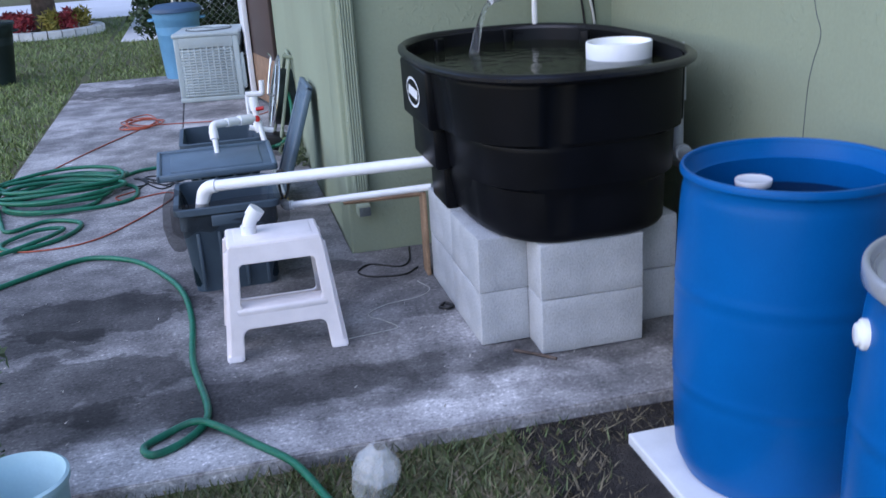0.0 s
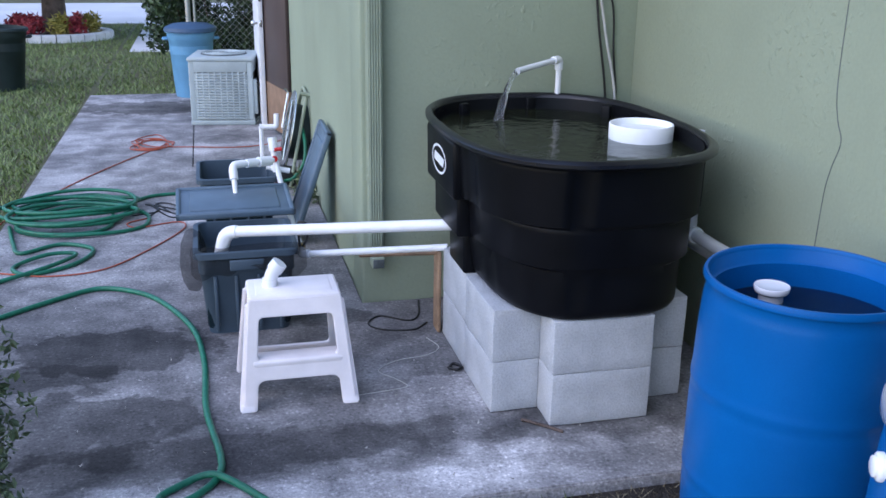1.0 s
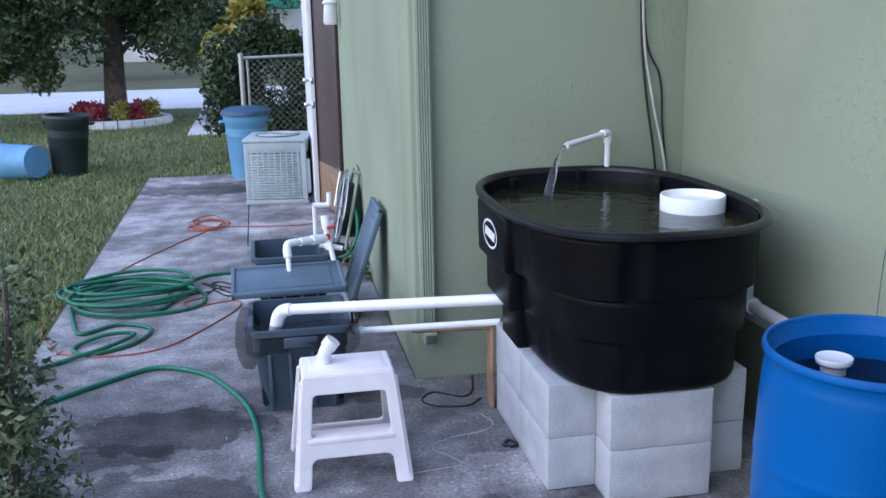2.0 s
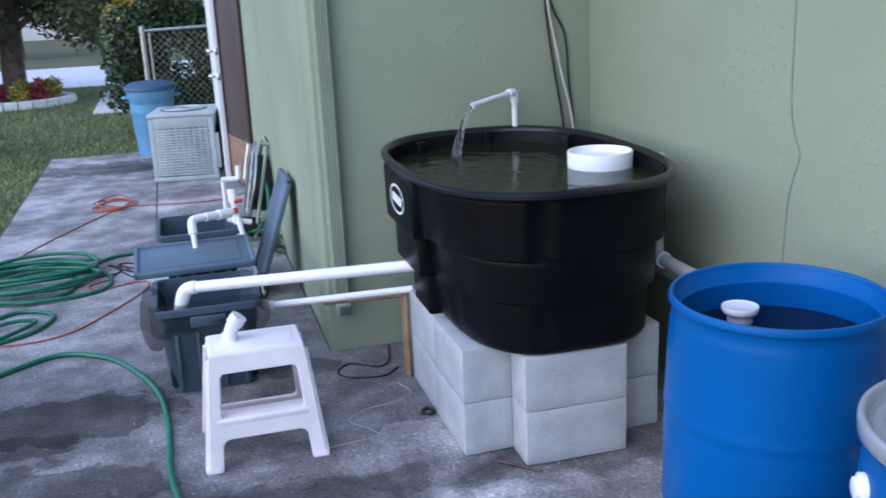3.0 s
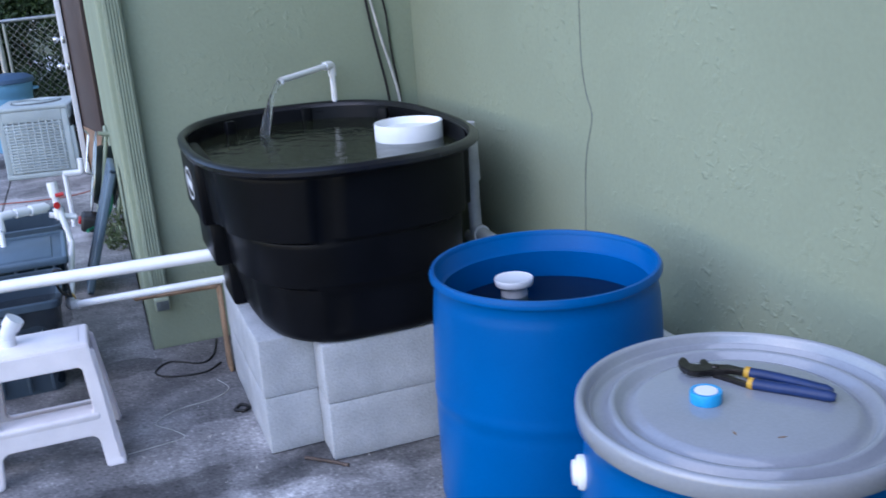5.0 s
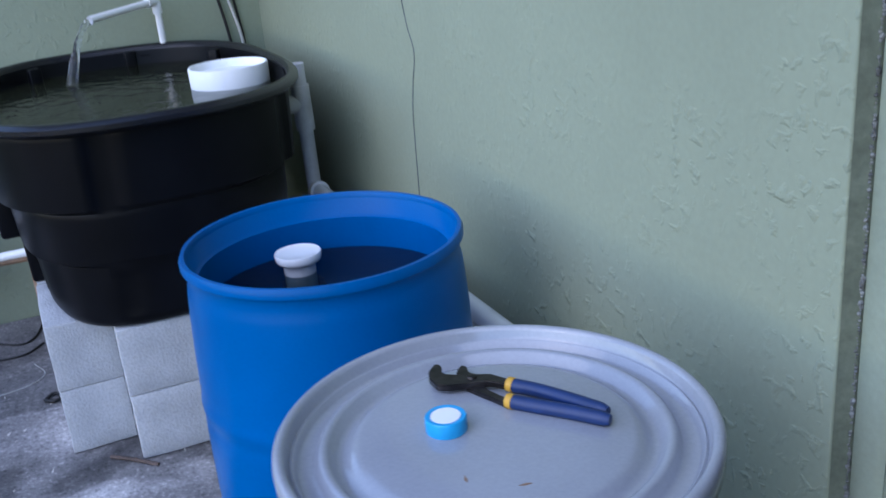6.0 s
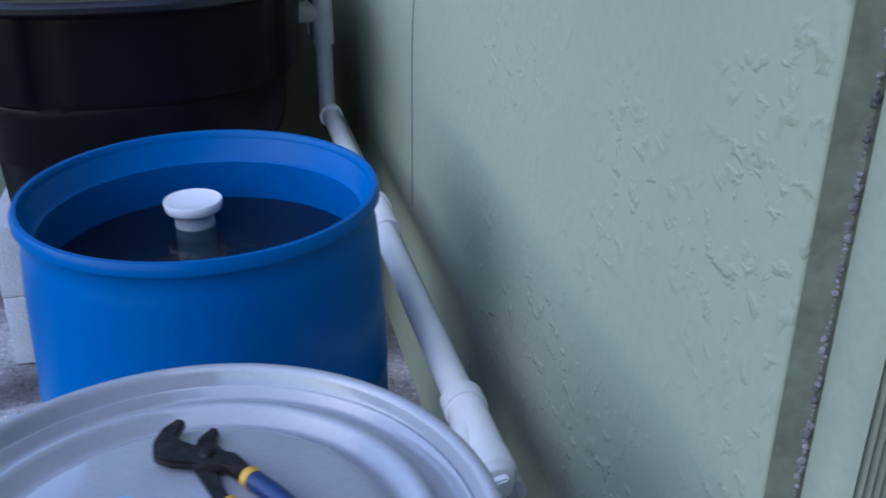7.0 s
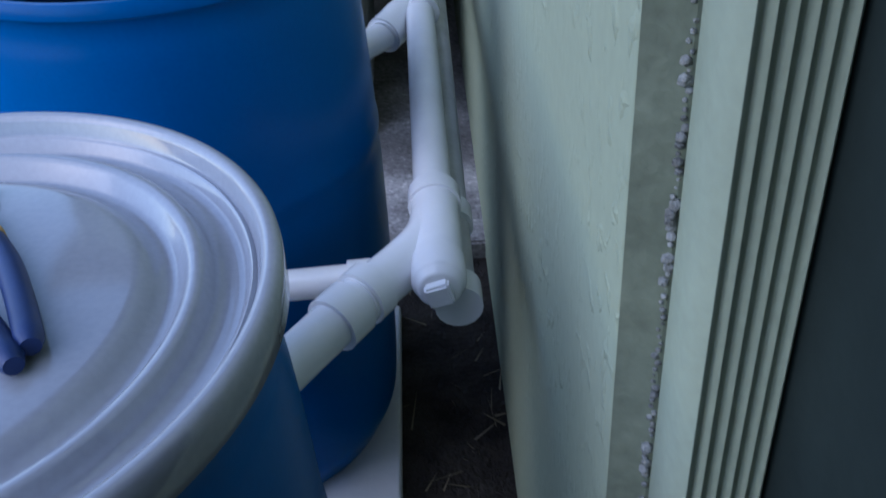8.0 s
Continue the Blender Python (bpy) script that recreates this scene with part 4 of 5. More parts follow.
def tote_lid(m, label):
    t = thing("tote_lid", label, "lid", m, group="tote lids")
    part("panel", box(-0.275, 0.275, -0.19, 0.19, 0, 0.012, 0.005), TOTE_LID, t)
    for a in (box(-0.285, 0.285, -0.20, -0.178, -0.012, 0.022, 0.008), box(-0.285, 0.285, 0.178, 0.20, -0.012, 0.022, 0.008), box(-0.285, -0.262, -0.2, 0.2, -0.012, 0.022, 0.008), box(0.262, 0.285, -0.2, 0.2, -0.012, 0.022, 0.008)):
        part("rim", a, TOTE_LID, t)
    part("panel_ridge", box(-0.22, 0.22, -0.14, 0.14, 0.008, 0.018, 0.006), TOTE_LID, t)
    return t


tote(pose(-0.365, 3.66, 0), "open slate-blue plastic tote holding filter water")
tote(pose(-0.355, 4.98, 0), "slate-blue tote with pvc fittings over it")
for x, y in ((-0.365, 3.90), (-0.355, 5.2)):
    o = obj("tote_water", box(x - 0.185, x + 0.185, y - 0.205, y + 0.205, 0.02, 0.22, 0.02), DRUM_WATER)
    tagged(o, "dark water standing inside the open tote", "water", kind="structure")
tote_lid(pose(-0.392, 4.37, 0.425, 5, 0, 1.0), "slate-blue tote lid resting across two totes")
tote_lid(pose(0.055, 5.08, 0.335, 0, -71, 0) @ Matrix.Diagonal((1.2, 1, 1, 1)), "slate-blue tote lid leaning against the wall")
bag = obj("mesh_bag", moved(lathe([(0.0, 0.13), (0.08, 0.135), (0.13, 0.18), (0.14, 0.25), (0.12, 0.34), (0.08, 0.39), (0.0, 0.40)], 24), Matrix.Translation((-0.60, 3.98, 0)) @ Matrix.Diagonal((0.5, 0.9, 1, 1))), MESH_BAG)
for v in bag.data.vertices:
    v.co += Vector(noise.noise_vector(v.co * 9)) * 0.02
b = bmesh.new()
cols = []
for k in range(33):
    a = k / 32
    x = -0.605 + 0.50 * a
    sag = 0.035 * math.sin(9 * a) + 0.02 * math.sin(23 * a)
    cols.append([b.verts.new((x, 3.72 - 0.075 * min(1, j / 2) - 0.012 * math.sin(7 * a + j), 0.405 - 0.0 * j if j < 2 else 0.395 - (0.045 + 0.4 * max(sag, -0.03)) * (j - 1))) for j in range(4)])
for p, q in zip(cols, cols[1:]):
    for j in range(3):
        b.faces.new((p[j], q[j], q[j + 1], p[j + 1]))
bmesh.ops.solidify(b, geom=b.faces[:], thickness=0.003)
b.from_mesh(bag.data)
b.to_mesh(bag.data)
b.free()
tagged(bag, "black mesh bag draped over the tote rim", "bag")

ov = thing("overflow_pipe", "white pvc overflow pipe from tank to tote", "pipe")
part("run", tube(elbow_path([(0.50, 3.28, 0.58), (-0.44, 3.70, 0.475), (-0.475, 3.715, 0.36)], 0.05), 0.0245, 20), PVC, ov)
part("elbow", tube(elbow_path([(-0.40, 3.682, 0.479), (-0.452, 3.705, 0.474), (-0.475, 3.715, 0.37)], 0.045), 0.029, 20), PVC, ov)
rp = thing("return_pipe", "thin white pvc return pipe beside the tank blocks", "pipe")
part("run", tube(elbow_path([(0.50, 3.48, 0.415), (-0.11, 3.775, 0.325), (-0.105, 4.93, 0.30), (-0.14, 5.0, 0.50)], 0.03), 0.0155, 16), PVC, rp)
part("elbow", tube(elbow_path([(-0.08, 3.76, 0.33), (-0.112, 3.776, 0.325), (-0.111, 3.83, 0.325)], 0.02), 0.0205, 16), PVC, rp)
part("clamp", tube([(-0.111, 3.86, 0.325), (-0.111, 3.885, 0.325)], 0.022, 12), BRASS, rp)
part("strap", tube(smooth_path([(-0.115, 3.85, 0.34), (-0.135, 3.65, 0.44), (-0.14, 3.60, 0.53), (-0.105, 3.59, 0.52), (-0.10, 3.65, 0.44), (-0.105, 3.84, 0.34)], 6), 0.006, 8), CORD_BLACK, rp)

vp = thing("valve_assembly", "white pvc valves and pipes over the totes", "pipe")
part("drop", tube([(-0.38, 4.44, 0.415), (-0.384, 4.50, 0.52), (-0.386, 4.52, 0.55)], 0.0145, 16, radii=[0.011, 0.0145, 0.0145]), PVC, vp)
part("coupling", tube([(-0.384, 4.495, 0.51), (-0.386, 4.52, 0.55)], 0.0225, 16), PVC, vp)
part("elbow", tube(elbow_path([(-0.386, 4.52, 0.54), (-0.385, 4.54, 0.575), (-0.33, 4.57, 0.575)], 0.022), 0.021, 16), PVC, vp)
part("arm", tube([(-0.36, 4.55, 0.575), (-0.17, 4.68, 0.56)], 0.0155, 16), PVC, vp)
part("union", tube([(-0.315, 4.58, 0.572), (-0.265, 4.615, 0.568)], 0.0235, 16), PVC, vp)
part("union", tube([(-0.25, 4.625, 0.567), (-0.185, 4.67, 0.561)], 0.027, 16), PVC, vp)
part("riser", tube([(-0.138, 4.99, 0.42), (-0.150, 5.02, 0.60)], 0.018, 16), PVC, vp)
part("tee", tube([(-0.146, 5.01, 0.54), (-0.151, 5.025, 0.615)], 0.026, 16), PVC, vp)
part("tee", tube([(-0.139, 4.995, 0.43), (-0.142, 5.0, 0.48)], 0.026, 16), PVC, vp)
part("cross", tube([(-0.19, 5.0, 0.45), (-0.06, 5.0, 0.42)], 0.016, 12), PVC, vp)
part("valve_handle", tube([(-0.14, 4.99, 0.55), (-0.10, 4.98, 0.555)], 0.011, 10), RED_PLASTIC, vp)
part("valve_handle", tube([(-0.143, 4.985, 0.50), (-0.143, 4.965, 0.50)], 0.017, 10), RED_PLASTIC, vp)
part("side_pipe", tube(elbow_path([(-0.14, 6.6, 0.37), (-0.02, 6.6, 0.365), (-0.015, 6.6, 0.46)], 0.02), 0.02, 12), PVC, vp)
part("stand", tube([(-0.13, 6.6, 0.0), (-0.13, 6.6, 0.37)], 0.016, 12), PVC, vp)

# ---- hose reel cart by the wall ----
hr = thing("hose_reel", "metal hose reel leaning against the wall", "hose reel", pose(0.045, 6.45, 0.0, 0, 13, 0))
for x in (-0.075, 0.075):
    part("reel_disc", moved(lathe([(0.285, -0.004), (0.290, 0.0), (0.285, 0.004), (0.225, 0.009), (0.215, 0.003), (0.215, -0.003), (0.225, -0.006)], 48, True), pose(x, 0, 0.36, 0, 90, 0)), CHROME, hr)
    part("hub_disc", moved(lathe([(0.0, 0.004), (0.09, 0.004), (0.09, -0.004), (0.0, -0.004)], 32), pose(x, 0, 0.36, 0, 90, 0)), CHROME, hr)
    for a in (0.3, 1.35, 2.4):
        part("spoke", tube([(x, 0.22 * math.sin(a), 0.36 + 0.22 * math.cos(a)), (x, -0.22 * math.sin(a), 0.36 - 0.22 * math.cos(a))], 0.007, 6), CHROME, hr)
part("wound_hose", moved(lathe([(0.085, -0.068), (0.19, -0.066), (0.20, -0.03), (0.195, 0.0), (0.20, 0.03), (0.19, 0.066), (0.085, 0.068)], 32, True), pose(0, 0, 0.36, 0, 90, 0)), BIN_GREEN, hr)
for x in (-0.02, 0.085):
    part("upright", tube(elbow_path([(x, -0.30, 0.02), (x, -0.20, 0.66), (x, 0.10, 0.68), (x, 0.22, 0.02)], 0.05), 0.012, 10), SPOUT_GREEN, hr)
part("handle_bar", tube([(-0.07, -0.20, 0.665), (0.11, -0.20, 0.665)], 0.014, 10), SPOUT_GREEN, hr)
part("crank", tube(elbow_path([(-0.085, 0, 0.36), (-0.12, 0, 0.36), (-0.12, 0.06, 0.62), (-0.15, 0.06, 0.64)], 0.02), 0.008, 8), CHROME, hr)
part("foot_box", box(-0.14, 0.02, -0.30, -0.10, 0.025, 0.13, 0.02), CORD_BLACK, hr, "black plastic base box")
part("foot_grip", box(-0.155, -0.135, -0.26, -0.14, 0.07, 0.10, 0.006), RED_PLASTIC, hr, "red grip")
hose_part("hose_tail", [(0.0, -0.19, 0.42), (0.02, -0.32, 0.34), (0.03, -0.36, 0.22), (-0.01, -0.33, 0.10), (-0.06, -0.30, 0.06), (-0.10, -0.36, 0.05)], 0.012, HOSE_GREEN, hr)

# weeds growing by the wall foot
rng = np.random.default_rng(8)
leaves("wall_weeds", [(0.10, 5.95, 0.07, 0.1), (0.13, 6.15, 0.11, 0.1), (0.12, 5.8, 0.05, 0.07)], 260, 0.05, 1.0, BUSH_LEAF, None, rng, 0.3)
tagged(bpy.data.objects["wall_weeds"], "small green weeds at the wall foot", "weeds", kind="stuff")

# ---- air conditioner ----
ac = thing("air_conditioner", "pale grey outdoor air conditioner unit on the slab", "air conditioner", pose(-0.325, 8.93, -0.002, 0, 0, -9))
AW, AH = 0.29, 0.625
part("base_pan", box(-AW - 0.004, AW + 0.004, -AW - 0.004, AW + 0.004, 0.0, 0.045, 0.008), AC_METAL, ac)
part("coil", box(-AW + 0.012, AW - 0.012, -AW + 0.012, AW - 0.012, 0.04, AH - 0.05), AC_COIL, ac)
for sx in (-1, 1):
    for sy in (-1, 1):
        part("corner_post", box(min(sx * AW, sx * (AW - 0.055)), max(sx * AW, sx * (AW - 0.055)), min(sy * AW, sy * (AW - 0.055)), max(sy * AW, sy * (AW - 0.055)), 0.042, AH - 0.04, 0.012, 3), AC_METAL, ac)
    part("header_panel", box(-AW + 0.05, AW - 0.05, sx * AW - 0.004 * (sx > 0) - 0.004, sx * AW + 0.004 * (sx < 0) + 0.004, AH - 0.135, AH - 0.04, 0.003), AC_METAL, ac)
    part("side_header", box(sx * AW - 0.006, sx * AW + 0.006, -AW + 0.05, AW - 0.05, AH - 0.135, AH - 0.04, 0.003), AC_METAL, ac)
part("top_panel", box(-AW - 0.012, AW + 0.012, -AW - 0.012, AW + 0.012, AH - 0.045, AH, 0.022, 4), AC_METAL, ac)
part("fan_guard", moved(lathe([(0.0, 0.012), (0.05, 0.012), (0.055, 0.006), (0.19, 0.008), (0.205, 0.012), (0.215, 0.0)], 40), pose(0, 0, AH)), AC_DARK, ac)
for k in range(7):
    part("guard_ring", moved(lathe([(0.055 + 0.022 * k, 0.008), (0.061 + 0.022 * k, 0.016), (0.065 + 0.022 * k, 0.008)], 40), pose(0, 0, AH)), AC_METAL, ac)
for k in range(17):
    z = 0.062 + k * 0.0252
    part("louver", moved(box(-AW + 0.05, AW - 0.05, -0.006, 0.012, -0.0105, 0.0105, 0.003, 1), pose(0, -AW, z, 24, 0, 0)), AC_METAL, ac)
    part("louver", moved(box(-AW + 0.05, AW - 0.05, -0.006, 0.012, -0.0105, 0.0105, 0.003, 1), pose(-AW, 0, z, 0, 0, -90) @ pose(0, 0, 0, 24, 0, 0)), AC_METAL, ac)
for k in range(9):
    x = -0.216 + k * 0.054
    part("grille_bar", box(x - 0.007, x + 0.007, -AW - 0.007, -AW + 0.006, 0.05, AH - 0.13, 0.002, 1), AC_METAL, ac)
part("service_box", box(AW - 0.004, AW + 0.03, -AW + 0.02, -AW + 0.10, 0.10, 0.42, 0.006), AC_METAL, ac)
part("line_set", tube(smooth_path([(AW + 0.03, -AW + 0.05, 0.40), (AW + 0.07, -AW + 0.05, 0.34), (AW + 0.075, -AW + 0.05, 0.12), (AW + 0.10, -AW + 0.07, 0.04)], 6), 0.014, 8), CORD_BLACK, ac, "black insulated refrigerant line")

# ---- side door ----
door = thing("door_1", "dark brown screen door standing ajar", "door", pose(0.187, 7.72, 0.0, 0, 0, 101), kind="structure")
part("leaf", box(0.03, 0.80, -0.016, 0.016, 0.43, 2.05, 0.004), DOOR_BROWN, door)
part("stile", box(0.80, 0.86, -0.02, 0.02, 0.03, 2.06, 0.004), DOOR_TAN, door)
part("kick_panel", box(0.03, 0.80, -0.018, 0.018, 0.03, 0.428, 0.004), DOOR_TAN, door)
door2 = thing("door_2", "white painted side door standing open", "door", pose(0.0, 8.42, 0.0, 0, 0, 90), kind="structure")
part("leaf", box(0.0, 0.84, -0.022, 0.022, 0.02, 2.06, 0.004), WHITE_PAINT, door2)
for z in (0.94, 1.16):
    for sy in (-1, 1):
        part("handle", moved(lathe([(0.0, 0.06), (0.02, 0.06), (0.027, 0.05), (0.027, 0.035), (0.012, 0.024), (0.012, 0.0)], 20), pose(0.06, sy * 0.02, z, -90 * sy, 0, 0)), CHROME, door2)
    part("lock_plate", box(-0.004, 0.002, -0.012, 0.012, z - 0.03, z + 0.03, 0.001, 1), CHROME, door2)
tagged(obj("door_frame", box(0.10, 0.195, 9.45, 9.52, 0, 2.1, 0.004), DOOR_TAN), "bare tan wooden frame at the door", "trim", kind="structure")
lamp = thing("wall_lantern", "small white wall lantern on the house", "lamp", pose(0.12, 7.45, 1.66))
part("glass", lathe([(0.045, 0.0), (0.06, 0.02), (0.05, 0.16), (0.03, 0.17)], 8), WHITE_PAINT, lamp)
part("cap", lathe([(0.0, 0.24), (0.02, 0.23), (0.065, 0.17), (0.06, 0.16), (0.0, 0.16)], 8), WHITE_PAINT, lamp)
part("bracket", tube(elbow_path([(0, 0, 0.22), (0.0, 0, 0.27), (0.10, 0, 0.20)], 0.03), 0.01, 8), WHITE_PAINT, lamp)

# timber under the return pipe beside the blocks
tb = thing("timber_brace", "raw timber brace beside the blocks", "brace")
part("post", box(0.462, 0.478, 3.50, 3.59, 0.0, 0.385, 0.004), RAW_WOOD, tb)
part("rail", tube([(0.465, 3.54, 0.372), (0.14, 3.70, 0.328)], 0.011, 4), RAW_WOOD, tb)

# ---- bins ----


def bin_can(m, material, label, lid=None, h=0.72, r=0.25):
    t = thing("rubbish_bin", label, "bin", m, group="rubbish bins")
    p = [(0.0, 0.0), (r * 0.76, 0.0), (r * 0.78, 0.02), (r * 0.94, h * 0.82), (r * 0.97, h * 0.83), (r, h - 0.04), (r + 0.018, h - 0.035), (r + 0.018, h - 0.01), (r + 0.01, h), (r - 0.01, h), (r * 0.92, h * 0.7), (r * 0.74, 0.03), (0.0, 0.03)]
    part("can", lathe(p, 40), material, t)
    for s in (-1, 1):
        part("handle", tube(elbow_path([(s * r * 0.97, -0.07, h * 0.86), (s * (r + 0.04), -0.06, h * 0.86), (s * (r + 0.04), 0.06, h * 0.86), (s * r * 0.97, 0.07, h * 0.86)], 0.02), 0.012, 8), material, t)
    if lid:
        part("lid", lathe([(r + 0.02, h - 0.03), (r + 0.028, h - 0.02), (r + 0.02, h + 0.015), (r * 0.8, h + 0.05), (r * 0.2, h + 0.065), (0.0, h + 0.065)], 40), lid, t, "dark navy bin lid")
    return t


bin_can(pose(-0.64, 10.45, -0.006), BIN_BLUE, "pale blue rubbish bin with a dark lid", BIN_BLUE_DARK)
bin_can(pose(-2.74, 11.45, GZ, 0, 3, 0), BIN_GREEN, "dark green open rubbish bin standing on the lawn", h=0.71)
bin_can(pose(-3.02, 11.12, GZ + 0.215, 0, -94, -38), BIN_BLUE, "pale blue rubbish bin lying on its side", h=0.75, r=0.24)

bk = thing("bucket", "pale blue plastic bucket by the slab edge", "bucket", pose(-0.98, 1.91, GZ))
part("pail", lathe([(0.0, 0.0), (0.105, 0.0), (0.11, 0.01), (0.128, 0.27), (0.136, 0.275), (0.136, 0.29), (0.128, 0.295), (0.122, 0.288), (0.104, 0.02), (0.0, 0.02)], 48), BUCKET, bk)
jg = obj("plastic_jug", lathe([(0.0, 0.0), (0.055, 0.0), (0.066, 0.012), (0.070, 0.075), (0.062, 0.115), (0.038, 0.150), (0.022, 0.160), (0.016, 0.160), (0.034, 0.146), (0.058, 0.113), (0.066, 0.075), (0.0, 0.006)], 9), JUG, flat_angle=14)
for v in jg.data.vertices:
    v.co += Vector(noise.noise_vector(v.co * 14)) * 0.012
jg.matrix_world = pose(-0.07, 1.97, GZ + 0.012, 8, 12, 0)
tagged(jg, "crumpled clear plastic jug on the grass", "jug")

# ---- hoses and cords ----
gh = thing("garden_hose", "green garden hose trailing across the slab", "hose")
hose_part("run", [(-1.9, 3.75, 0.012), (-1.58, 3.98, 0.012), (-1.30, 4.22, 0.012), (-1.09, 4.36, 0.012), (-0.90, 4.28, 0.012), (-0.76, 4.10, 0.012), (-0.62, 3.75, 0.012), (-0.57, 3.38, 0.012), (-0.565, 2.95, 0.012), (-0.52, 2.60, 0.012), (-0.53, 2.46, 0.013),
                  (-0.60, 2.36, 0.013), (-0.685, 2.315, 0.013), (-0.715, 2.37, 0.013), (-0.65, 2.43, 0.014), (-0.56, 2.455, 0.028), (-0.49, 2.41, 0.024), (-0.38, 2.28, 0.012), (-0.27, 2.13, 0.005), (-0.19, 1.95, -0.03), (-0.10, 1.72, -0.035), (0.0, 1.2, -0.035)], 0.0125, HOSE_GREEN, gh, 10, 10)
coil = thing("hose_coil", "loose pile of coiled green garden hose", "hose")
rng = np.random.default_rng(3)
for k in range(9):
    cx, cy = -1.36 + 0.05 * rng.normal(), 5.72 + 0.06 * rng.normal()
    rx, ry = 0.25 + 0.17 * rng.random(), 0.18 + 0.20 * rng.random()
    ph = rng.random() * 6.28
    z = 0.013 + 0.0125 * k * 0.8
    hose_part("loop", [(cx + rx * math.cos(a + ph) * (1 + 0.06 * math.sin(3 * a)), cy + ry * math.sin(a + ph) * (1 + 0.06 * math.cos(2 * a + k)), max(0.012, z + 0.01 * math.sin(2 * a + k))) for a in np.linspace(0, 6.6, 15)], 0.012, HOSE_GREEN, coil, 4, 8)
hose_part("tail", [(-1.70, 5.55, 0.012), (-1.62, 5.2, 0.012), (-1.55, 5.02, 0.012), (-1.36, 5.15, 0.012), (-1.17, 5.02, 0.012), (-1.24, 4.78, 0.012), (-1.45, 4.65, 0.012), (-1.55, 4.78, 0.012), (-1.40, 4.92, 0.028), (-1.25, 4.93, 0.02), (-1.35, 4.72, 0.03), (-1.6, 4.55, 0.012), (-1.78, 4.42, 0.012), (-1.95, 4.3, -0.01)], 0.012, HOSE_GREEN, coil, 6, 8)
hose_part("tail", [(-1.05, 5.95, 0.012), (-0.9, 6.13, 0.012), (-0.65, 6.17, 0.012), (-0.45, 6.2, 0.012), (-0.2, 6.2, 0.012)], 0.012, HOSE_GREEN, coil, 6, 8)
oc = thing("extension_cord", "orange extension cord lying over the slab", "cord")
hose_part("run", [(-1.62, 4.72, 0.006), (-1.80, 5.2, 0.0), (-1.76, 5.7, 0.006), (-1.55, 6.35, 0.006), (-1.37, 6.8, 0.006), (-1.16, 7.25, 0.006), (-0.98, 7.6, 0.006), (-0.86, 7.9, 0.006), (-0.95, 8.25, 0.006), (-1.12, 8.05, 0.006), (-0.98, 7.75, 0.012), (-0.8, 7.72, 0.006), (-0.6, 7.68, 0.006), (-0.3, 7.62, 0.006), (-0.05, 7.68, 0.006), (0.15, 7.9, 0.006)], 0.0043, CORD_ORANGE, oc, 6, 6)
for k in range(4):
    hose_part("tangle", [(-0.97 + 0.16 * math.cos(a + k) * (1 + 0.3 * math.sin(2 * a + k)), 7.8 + 0.20 * math.sin(a + k), 0.008 + 0.006 * k) for a in np.linspace(0, 6.0, 12)], 0.0043, CORD_ORANGE, oc, 4, 6)
hose_part("tail", [(-1.62, 4.72, 0.006), (-1.35, 4.62, 0.006), (-1.08, 4.68, 0.006), (-0.85, 5.0, 0.006), (-0.68, 5.35, 0.006), (-0.72, 5.5, 0.006), (-0.95, 5.42, 0.006), (-1.02, 5.52, 0.006), (-0.9, 5.62, 0.006)], 0.0043, CORD_ORANGE, oc, 6, 6)
bc = thing("power_cords", "tangled thin black power cords on the slab", "cord")
for k in range(4):
    hose_part("cord", [(-1.0 + 0.1 * k, 5.6 + 0.1 * rng.random(), 0.006), (-0.85, 5.75 + 0.15 * rng.random(), 0.006), (-0.95 + 0.1 * rng.random(), 5.95, 0.006), (-0.75, 5.9 - 0.1 * k, 0.006), (-0.62, 5.55 + 0.1 * k, 0.006)], 0.0045, CORD_BLACK, bc, 6, 6)
wl = thing("wire_loop", "thin black wire looped on the slab", "wire")
hose_part("wire", [(0.44, 3.62, 0.005), (0.36, 3.55, 0.005), (0.22, 3.58, 0.005), (0.17, 3.66, 0.005), (0.24, 3.74, 0.005), (0.36, 3.66, 0.005), (0.42, 3.72, 0.005), (0.46, 3.90, 0.005)], 0.004, CORD_BLACK, wl)
st2 = thing("string", "thin white string lying on the slab", "string")
hose_part("strand", [(0.02, 2.96, 0.003), (0.17, 2.98, 0.003), (0.22, 3.0, 0.003), (0.18, 3.08, 0.003), (0.13, 3.16, 0.003), (0.22, 3.24, 0.003), (0.36, 3.27, 0.003), (0.43, 3.34, 0.003), (0.40, 3.45, 0.003)], 0.0016, CORD_WHITE, st2)
cl = thing("clip", "small black wire clip on the slab", "clip")
hose_part("ring", [(0.42, 3.12, 0.006), (0.45, 3.15, 0.010), (0.475, 3.12, 0.006), (0.45, 3.09, 0.010), (0.42, 3.12, 0.006)], 0.006, CORD_BLACK, cl)
sk = thing("twig", "short dark twig against the blocks", "twig")
hose_part("stem", [(0.58, 2.63, 0.006), (0.64, 2.57, 0.008), (0.70, 2.51, 0.006)], 0.006, BARK, sk)

